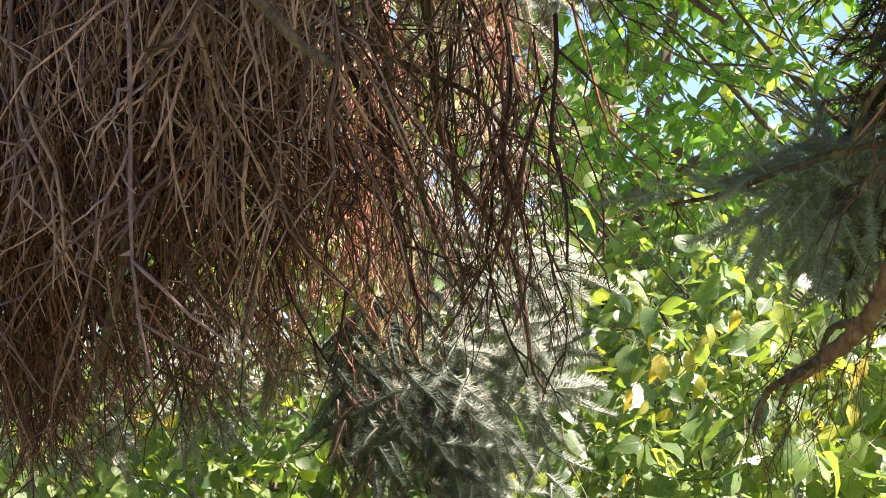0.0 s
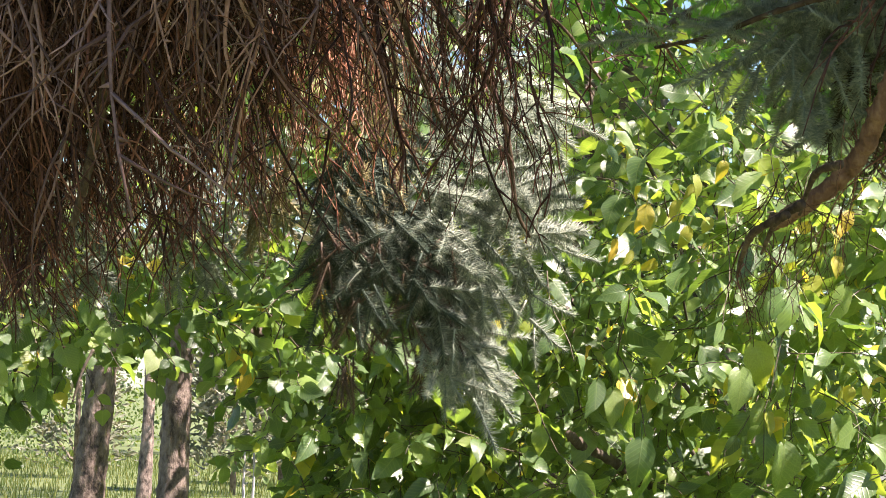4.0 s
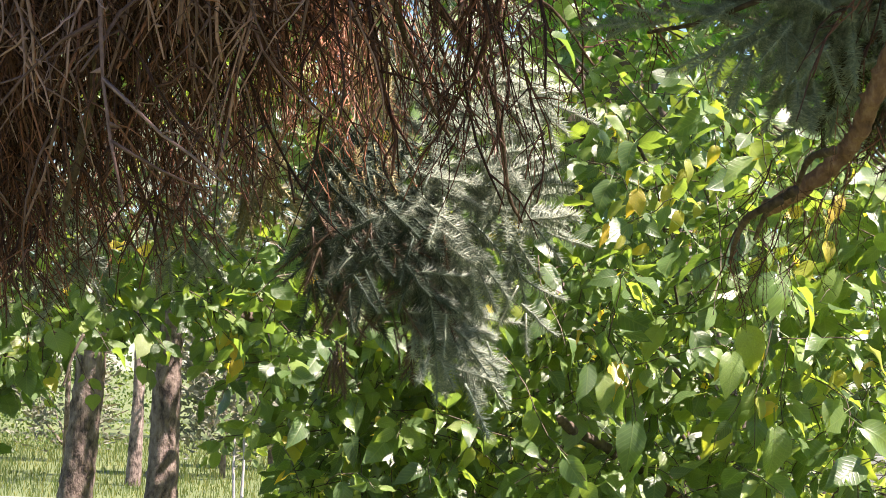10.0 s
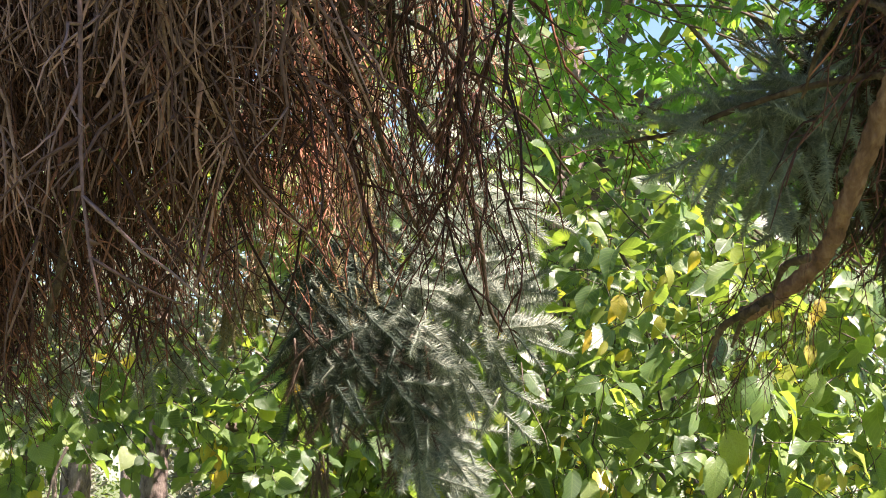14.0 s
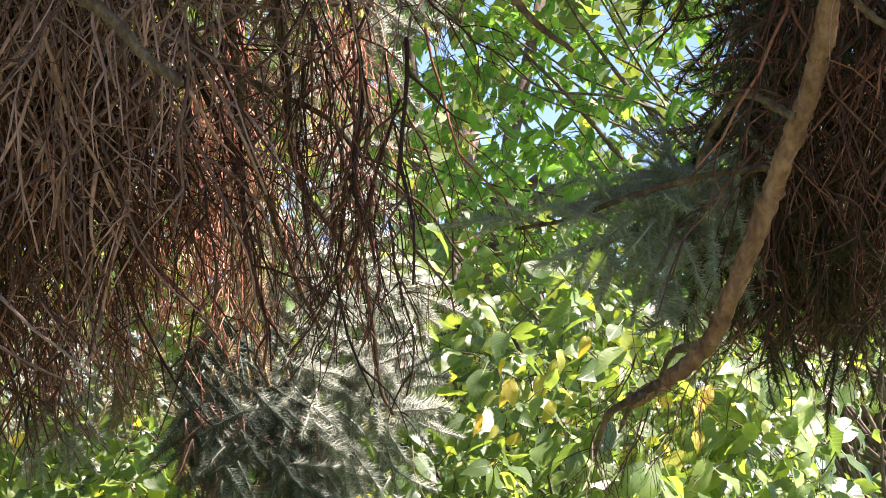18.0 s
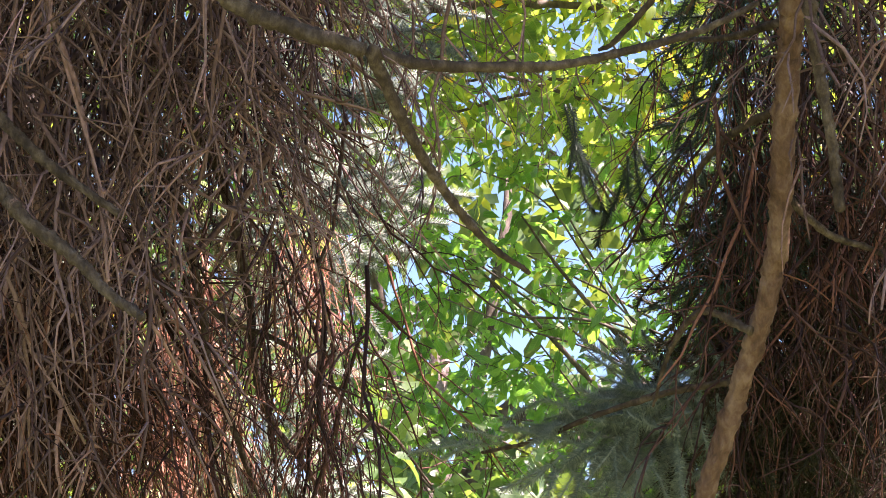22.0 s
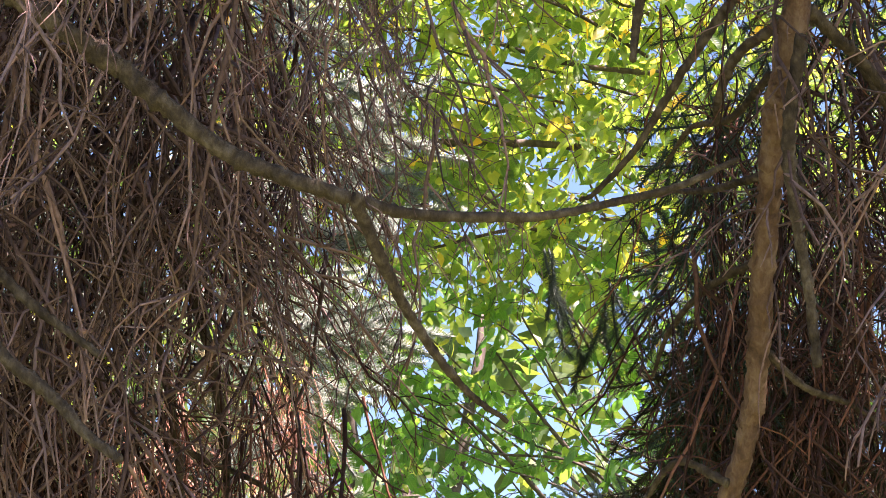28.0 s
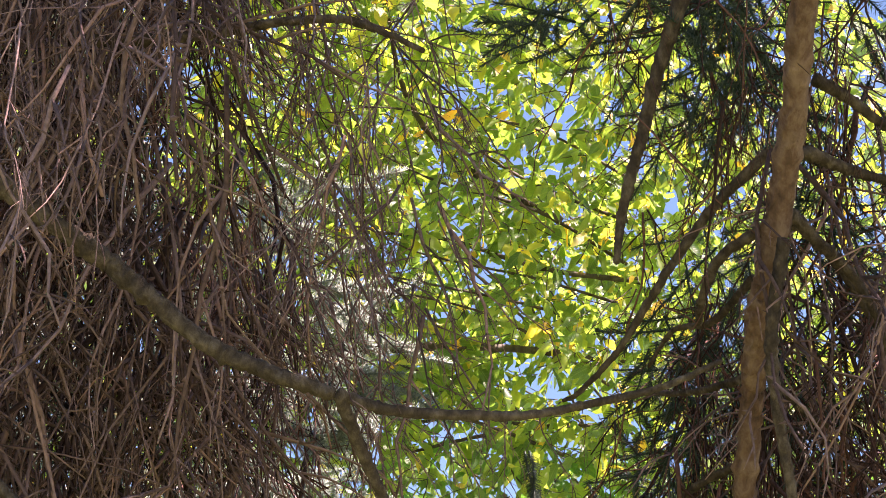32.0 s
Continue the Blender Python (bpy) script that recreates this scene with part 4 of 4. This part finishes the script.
add_twigs(fine, 1050, (-18, 1.2), (14, 39), lambda el: curtain_depth(el) + 0.35, (0.25, 0.6), 0.16, g, curtain_keep)
scatter("inner_twig", FINE_TWIGS, fine, spruce, MAT_TWIG, "inner_thicket", cap=0)
twigs = []
add_twigs(twigs, 70, (-18, 1.5), (12, 38), lambda el: curtain_depth(el) - 0.1, (0.35, 0.7), 0.2, g, curtain_keep)
scatter("stout_twig", STOUT, twigs, spruce, MAT_GREYTWIG, "stout_mass")
# dead twigs at the back, where the sun comes in: sunlight painted as orange-brown
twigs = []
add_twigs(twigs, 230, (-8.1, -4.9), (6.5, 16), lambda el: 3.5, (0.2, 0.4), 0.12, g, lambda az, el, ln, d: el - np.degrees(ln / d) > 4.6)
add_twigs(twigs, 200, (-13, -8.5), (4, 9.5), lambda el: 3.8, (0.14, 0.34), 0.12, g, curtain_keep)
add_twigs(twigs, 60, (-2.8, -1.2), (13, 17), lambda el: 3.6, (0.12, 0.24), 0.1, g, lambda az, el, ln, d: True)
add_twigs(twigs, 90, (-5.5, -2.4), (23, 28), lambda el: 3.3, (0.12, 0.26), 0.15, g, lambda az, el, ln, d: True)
scatter("young_twig", FINE_TWIGS, twigs, spruce, MAT_SUNTWIG, "young_thicket", "dead twig, sunlight put into its orange-brown")

SHOOT_EDGE = {-2: -2, 0: -0.6, 1: 0.3, 2.3: 0.9, 4: 0.4, 5.2: 0.9, 6.5: 0.4, 7.8: 0.9, 9.5: -0.3, 13: -0.7, 15: 0.5, 18: 1.9, 20: 2.2, 24: 1.3, 28: -1}


def add_shoots(out, count, azr, elr, dr, way, loose, g, keep, size=(0.8, 1.2)):
    for _ in range(count):
        az, el, d = g.uniform(*azr), g.uniform(*elr), g.uniform(*dr)
        if keep(az, el):
            out.append(place(spot(az, el, d), axes(np.array(way) + g.normal(0, loose, 3), g.uniform(0, 6.3)), g.uniform(*size)))


def add_sprays(out, count, azr, elr, dr, way, loose, g, keep, n=7, length=0.2, size=(0.75, 1.1)):
    for _ in range(count):
        az, el, d = g.uniform(*azr), g.uniform(*elr), g.uniform(*dr)
        if keep(az, el):
            spray(out, az, el, d, np.array(way) + g.normal(0, loose, 3), g, n, length * g.uniform(0.8, 1.2), size)


shoots = []
clump_low = {-6.8: 3.4, -5.8: 2.7, -4.0: 2.4, -3.4: 1.6, -2.5: 0.6, -1.8: -0.6, -0.9: -0.7, -0.4: 0.8, 0.3: 2.4, 1: 3}
clump_keep = lambda az, el: between(clump_low, az) + 0.6 < el < 6.4 and az < between(SHOOT_EDGE, el) - 0.6
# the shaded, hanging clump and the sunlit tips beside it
# old: shoots in a darker green; the clump's shade is put into their colour
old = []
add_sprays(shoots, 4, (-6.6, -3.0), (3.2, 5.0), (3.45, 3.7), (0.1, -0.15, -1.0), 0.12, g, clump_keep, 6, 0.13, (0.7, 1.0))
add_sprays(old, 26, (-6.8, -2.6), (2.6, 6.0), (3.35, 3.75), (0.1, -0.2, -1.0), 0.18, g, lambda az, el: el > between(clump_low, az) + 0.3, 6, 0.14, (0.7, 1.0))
add_sprays(shoots, 46, (-2.7, 0.4), (0.0, 6.2), (3.35, 3.75), (0.5, -0.35, -0.7), 0.35, g, lambda az, el: az < between(SHOOT_EDGE, el) - 0.7 and el > between(clump_low, az) + 0.2, 6, 0.14, (0.7, 1.0))
add_sprays(shoots, 16, (-1.0, 0.8), (4.4, 8.8), (3.4, 3.8), (0.7, -0.3, -0.45), 0.45, g, lambda az, el: az < between(SHOOT_EDGE, el) - 0.5, 6, 0.14, (0.7, 1.0))
add_sprays(shoots, 66, (-5.3, 1.5), (5, 19), (3.8, 4.3), (0.6, -0.4, -0.45), 0.4, g, lambda az, el: az < between(SHOOT_EDGE, el) - 0.5)
add_sprays(shoots, 6, (-1, 2), (17, 24), (3.1, 3.4), (0.8, -0.3, -0.4), 0.3, g, lambda az, el: az < between(SHOOT_EDGE, el) - 0.5)
add_sprays(shoots, 5, (-10.4, -8.2), (3.3, 4.2), (3.5, 3.8), (0.2, -0.2, -1), 0.2, g, lambda az, el: True, 5, 0.12, (0.6, 0.9))
add_sprays(shoots, 8, (-15.5, -11), (1.8, 5), (3.6, 3.9), (-0.1, -0.2, -1), 0.3, g, lambda az, el: True, 5, 0.14)
add_sprays(shoots, 22, (-4.6, 1.9), (20, 27.5), (3.5, 3.9), (0.7, -0.3, -0.4), 0.4, g, lambda az, el: az < between(SHOOT_EDGE, el) - 0.1)
add_sprays(shoots, 30, (-18, -7), (5, 15), (3.95, 4.5), (-0.1, -0.4, -0.6), 0.5, g, lambda az, el: True)
scatter("needle_shoot", SHOOTS, shoots, spruce, MAT_BLUE, "needle_foliage")
scatter("old_shoot", SHOOTS, old, spruce, MAT_DARK, "old_foliage", "needle shoot of the clump, shade put into its dark green", cap=140)
straw = []
add_shoots(straw, 95, (-5.4, -4.0), (4.5, 17), (3.55, 3.85), (0.1, -0.3, -0.9), 0.3, g, lambda az, el: True)
add_shoots(straw, 26, (-8.3, -7.0), (4.2, 7.5), (3.75, 4.0), (0.1, -0.3, -0.9), 0.3, g, lambda az, el: True)
scatter("straw_shoot", THIN_SHOOTS, straw, spruce, MAT_STRAW, "straw_foliage", "shoot with pale yellowed needles")
# dark backing behind curtain and clump: inner shade put into the needle colour
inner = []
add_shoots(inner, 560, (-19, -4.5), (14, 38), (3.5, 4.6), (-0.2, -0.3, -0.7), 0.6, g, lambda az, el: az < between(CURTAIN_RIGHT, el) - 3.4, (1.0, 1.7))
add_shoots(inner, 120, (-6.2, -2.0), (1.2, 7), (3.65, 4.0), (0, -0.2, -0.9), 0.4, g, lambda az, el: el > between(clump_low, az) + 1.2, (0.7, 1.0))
scatter("shaded_shoot", [shoot_shape(180 + n, 0.15, 52, 0.024, w=0.002) for n in range(4)], inner, spruce, MAT_DARK, "shaded_foliage", "needle shoot inside the crown, shade put into its dark green", cap=0)
dry = []
add_shoots(dry, 120, (-6.2, -2.0), (1.0, 4.6), (3.4, 3.75), (0, 0, -1), 0.42, g, lambda az, el: el > between(clump_low, az) - 0.7, (0.6, 1.0))
add_shoots(dry, 16, (-5.5, -5.0), (0.2, 1.0), (3.5, 3.6), (0, 0, -1), 0.3, g, lambda az, el: True, (0.5, 0.8))
scatter("dry_shoot", THIN_SHOOTS, dry, spruce, MAT_DRY, "dry_foliage", "brown dried-out hanging shoot")



def overhead(parent, x, y, count, seed, reach=1.5, back=9.0):
    """The living crown above, out of view, added to shade the twigs: whorls of boughs hung with needles."""
    g = np.random.default_rng(seed)
    wood, out = Soup(), []
    for _ in range(count):
        z = g.uniform(3.1, 7.6)
        a, r = g.uniform(0, 6.3), reach * (1.12 - (z - 3.1) / 4.6) * g.uniform(0.75, 1.1)
        tip = np.array([x + np.cos(a) * r, y + np.sin(a) * r, z - 0.12 * r])
        # boughs on one side left out so that sun reaches the shoots behind
        if tip[1] > y + back or (x < 0 and tip[0] > -0.4):
            continue
        line = smooth_line([(x, y, z + 0.15), ((x + tip[0]) / 2, (y + tip[1]) / 2, z + 0.12), tip], 8)
        if min(np.degrees(np.arctan2(p[2] - 1.6, np.hypot(p[0], p[1]))) for p in line[2:]) < 35 and line[4][1] > 0:
            continue
        wood.add(*tube(line, np.linspace(0.022, 0.006, 8), 6))
        for k in range(7):
            q = line[1 + k * 6 // 7]
            at = q + g.normal(0, 0.07, 3)
            if np.degrees(np.arctan2(at[2] - 2.0, np.hypot(at[0], at[1]))) < 35 and at[1] > 0:
                continue
            out.append(place(at, axes((np.cos(a) + g.normal(0, 0.7), np.sin(a) + g.normal(0, 0.7), -0.5), g.uniform(0, 6.3)), g.uniform(2.6, 4.0)))
    tagged(piece("branchwork", wood.mesh("branchwork", MAT_LIMB), parent), kind="stuff")
    scatter("crown_shoot", [shoot_shape(120 + n, 0.12, 9, 0.034, w=0.004) for n in range(4)], out, parent, MAT_BLUE, "crown", cap=0)


overhead(spruce, tx, ty, 260, 71, 1.9)
# ---- spruce with the drooping branch ----
g = np.random.default_rng(31)
bx, by, _ = spot(27, 0, 2.6)
second = thing("spruce_tree", (bx, by, 0), "blue spruce with a long drooping branch and bare twigs", "tree", "blue spruces")
v, f = tube(np.stack([bx + 0 * zz, by + 0.003 * zz, zz], 1), 0.15 - 0.012 * zz + 0.06 * np.exp(-zz * 4), 40, 0.05, 6)
piece("trunk", mesh_of("trunk", v, f, MAT_TRUNK), second, "scaly pinkish-brown bark")
droop = limb("drooping_branch", second, MAT_REDLIMB, [(18.3, 38), (16.1, 35.2), (15.1, 31.98), (14.4, 28.4), (13.5, 24.85), (13.0, 23.13), (12.65, 21.39), (12.38, 19.81), (11.9, 17.2), (11.5, 15.1), (10.97, 12.89), (10.26, 10.6), (9.41, 8.2), (8.9, 6.9), (8.13, 5.9), (7.02, 5.08), (6.5, 4.8)], 2.35, 2.8, 0.0165, 0.0105, "orange-brown flaky bark", 22, 0.012)
limb("limb", second, MAT_LIMB, [(13.9, 25), (13.34, 22.28), (13.36, 20.22), (13.55, 18.3), (13.64, 16.07)], 2.42, 2.4, 0.0085, 0.0055, B)
limb("limb", second, MAT_LIMB, [(13.6, 27.5), (11.96, 26.21), (10.85, 25.0), (9.56, 23.3), (8.65, 22.04), (7.41, 20.95), (6.89, 20.71)], 2.55, 2.6, 0.0075, 0.0024, B)
limb("limb", second, MAT_LIMB, [(12.4, 35), (11.17, 32.27), (10.22, 29.92), (9.6, 28.01), (8.99, 25.94), (8.77, 24.49)], 2.6, 2.5, 0.012, 0.004, "broken branch hanging down")
for line in ([(12.2, 19), (10.6, 18.3), (9.4, 17.2), (8.8, 16)], [(12.4, 21.2), (10.8, 20.9), (9.5, 20.9)], [(11.8, 17), (13.2, 15.6), (14.6, 15.0), (16.5, 13.6)], [(11, 13), (9.6, 13.6), (8.7, 12.6), (8.2, 11)], [(14, 25.6), (15.2, 24.6), (16.4, 22.6), (17.2, 20.8)], [(12.8, 22), (14, 20.4), (15.4, 19.6)], [(7.2, 5.2), (6.3, 4.7), (6.0, 4.0), (5.9, 3.4)], [(7.6, 5.5), (6.9, 5.0), (6.5, 4.1)], [(8.6, 6.6), (7.9, 6.3), (7.5, 5.2)], [(12.9, 24), (11.6, 22.8), (10.4, 22.6), (9.6, 21.6)]):
    limb("side_branch", droop, MAT_LIMB, line, 2.6, 2.75, 0.006, 0.002, B, 8)

MASS_LEFT = {5: 8.5, 8: 8.8, 11: 8.3, 13: 8.7, 16: 9.0, 20: 9.6, 24: 10.6, 28: 11.5, 40: 13}
twigs = []
add_twigs(twigs, 150, (8.5, 20), (5.5, 30), lambda el: 3.02, (0.16, 0.42), 0.4, g, lambda az, el, ln, d: az > between(MASS_LEFT, el - 2) + 0.9 and el - np.degrees(ln / d) > 4.4)
add_twigs(twigs, 380, (10, 20), (6, 24), lambda el: 3.06, (0.2, 0.45), 0.25, g, lambda az, el, ln, d: az > between(MASS_LEFT, el - 3) + 1.1 and el - np.degrees(ln / d) > 4.4)
add_twigs(twigs, 110, (5.8, 10), (3.6, 8), lambda el: 2.9, (0.07, 0.16), 0.5, g, lambda az, el, ln, d: abs(az - (el - 5) * 0.9 - 7) < 1.3)
add_twigs(twigs, 60, (8, 14), (17, 33), lambda el: 2.9, (0.08, 0.24), 0.6, g, lambda az, el, ln, d: az > between(MASS_LEFT, el) - 2)
add_twigs(twigs, 60, (8, 18), (28, 36), lambda el: 2.7, (0.12, 0.3), 0.5, g, lambda az, el, ln, d: True)
scatter("dead_twig", TWIGS, twigs, second, MAT_TWIG, "twig_mass")
twigs = []
add_twigs(twigs, 56, (13.2, 20), (9, 29), lambda el: 2.8, (0.3, 0.6), 0.22, g, lambda az, el, ln, d: el - np.degrees(ln / d) > 5)
add_twigs(twigs, 16, (12.8, 20), (18, 36), lambda el: 2.95, (0.2, 0.4), 0.5, g, lambda az, el, ln, d: True)
scatter("stout_twig", STOUT, twigs, second, MAT_GREYTWIG, "stout_mass", "grey weathered twig")
for line in ([(15.17, 29.47), (16.19, 28.85), (17.29, 27.98), (18.45, 26.97)], [(14.75, 27.44), (16.02, 26.87), (17.14, 26.44), (18.66, 25.69)], [(14.18, 25.73), (14.99, 24.8), (15.67, 24.14), (16.4, 22.88), (16.76, 21.57)], [(13.73, 25.51), (13.21, 25.32), (11.87, 24.52), (11.31, 23.37), (11.16, 22.67)]):
    limb("side_branch", droop, MAT_LIMB, line, 2.5, 2.6, 0.0085, 0.004, B, 10)

overhead(second, bx, by, 640, 72, 1.8, -0.15)
bough = limb("bough", second, MAT_LIMB, [(10.4, 11.6), (8.49, 11.34), (6.35, 10.72), (4.71, 10.09), (3.2, 9.8)], 2.75, 3.0, 0.0052, 0.0025, B)
blue = []
# the bare-tipped bough: shoots all along it, then side sprays that hang from its thick end
for q in np.linspace(0, 1, 20):
    az, el = 8.8 - 6.1 * q, 11.5 - 1.6 * q
    for k in range(1 if q > 0.6 else 2):
        blue.append(place(spot(az + g.normal(0, 0.12), el + g.normal(0, 0.1), 2.95 + g.normal(0, 0.05)), axes(np.array([-0.7, g.normal(0, 0.5), g.uniform(-0.8, 0.45) * (1.2 - q)]), g.uniform(0, 6.3)), g.uniform(0.5, 0.8)))
add_sprays(blue, 34, (4.9, 9.4), (7.6, 11.6), (2.85, 3.15), (-0.35, -0.25, -0.85), 0.35, g, lambda az, el: 10.9 - (az - 4.2) * 0.85 < el < 9.6 + (az - 3.5) * 0.5, 6, 0.15, (0.6, 0.9))
add_sprays(blue, 7, (5.4, 8.6), (11.4, 13.2), (2.95, 3.2), (-0.8, -0.25, 0.1), 0.2, g, lambda az, el: el < 9.6 + (az - 3.5) * 0.62, 5, 0.12, (0.6, 0.85))
scatter("needle_shoot", SHOOTS, blue, bough, MAT_BLUE, "needle_foliage")
dark = []
for az, el, n in ((5.7, 19.36, 2), (5.91, 18.38, 2), (7.54, 17.87, 2), (7.52, 18.65, 2), (9.47, 19.84, 2)):
    for k in range(n):
        dark.append(place(spot(az + g.normal(0, 0.1), el + g.normal(0, 0.15), 3.4 + g.normal(0, 0.04)), axes(np.array([g.normal(0, 0.07), g.normal(0, 0.07), -1]), g.uniform(0, 6.3)), g.uniform(0.7, 0.95)))
scatter("hanging_shoot", TAILS, dark, second, MAT_DARK, "hanging_foliage", "long dark hanging needle shoot")
dark = []
add_sprays(dark, 20, (9.4, 13.5), (17, 26), (3.1, 3.6), (-0.3, 0, -0.7), 0.5, g, lambda az, el: az > between(MASS_LEFT, el) - 0.2, 6, 0.16, (0.5, 0.8))
add_sprays(dark, 20, (9.4, 13), (13, 25), (2.9, 3.2), (-0.3, 0, -0.7), 0.5, g, lambda az, el: az > between(MASS_LEFT, el) - 0.2, 6, 0.16, (0.5, 0.8))
add_sprays(dark, 40, (13, 19), (15, 33), (2.95, 3.3), (0.1, 0, -0.8), 0.5, g, lambda az, el: True, 6, 0.16, (0.5, 0.9))
add_sprays(dark, 26, (6.0, 15), (28.8, 34), (2.6, 3.0), (-0.5, 0, -0.5), 0.4, g, lambda az, el: el > 30.3 - (az - 7) * 0.4, 6, 0.14, (0.5, 0.8))
# the rest of the crown, beside the view: unseen shoots added for their shade
add_shoots(dark, 260, (20, 36), (6, 44), (2.0, 2.9), (0.3, 0, -1), 0.5, g, lambda az, el: el < 20 or az > 27, (1.0, 1.7))
scatter("dark_shoot", LONG_SHOOTS, dark, second, MAT_DARK, "dark_foliage", "dark green needle shoot")
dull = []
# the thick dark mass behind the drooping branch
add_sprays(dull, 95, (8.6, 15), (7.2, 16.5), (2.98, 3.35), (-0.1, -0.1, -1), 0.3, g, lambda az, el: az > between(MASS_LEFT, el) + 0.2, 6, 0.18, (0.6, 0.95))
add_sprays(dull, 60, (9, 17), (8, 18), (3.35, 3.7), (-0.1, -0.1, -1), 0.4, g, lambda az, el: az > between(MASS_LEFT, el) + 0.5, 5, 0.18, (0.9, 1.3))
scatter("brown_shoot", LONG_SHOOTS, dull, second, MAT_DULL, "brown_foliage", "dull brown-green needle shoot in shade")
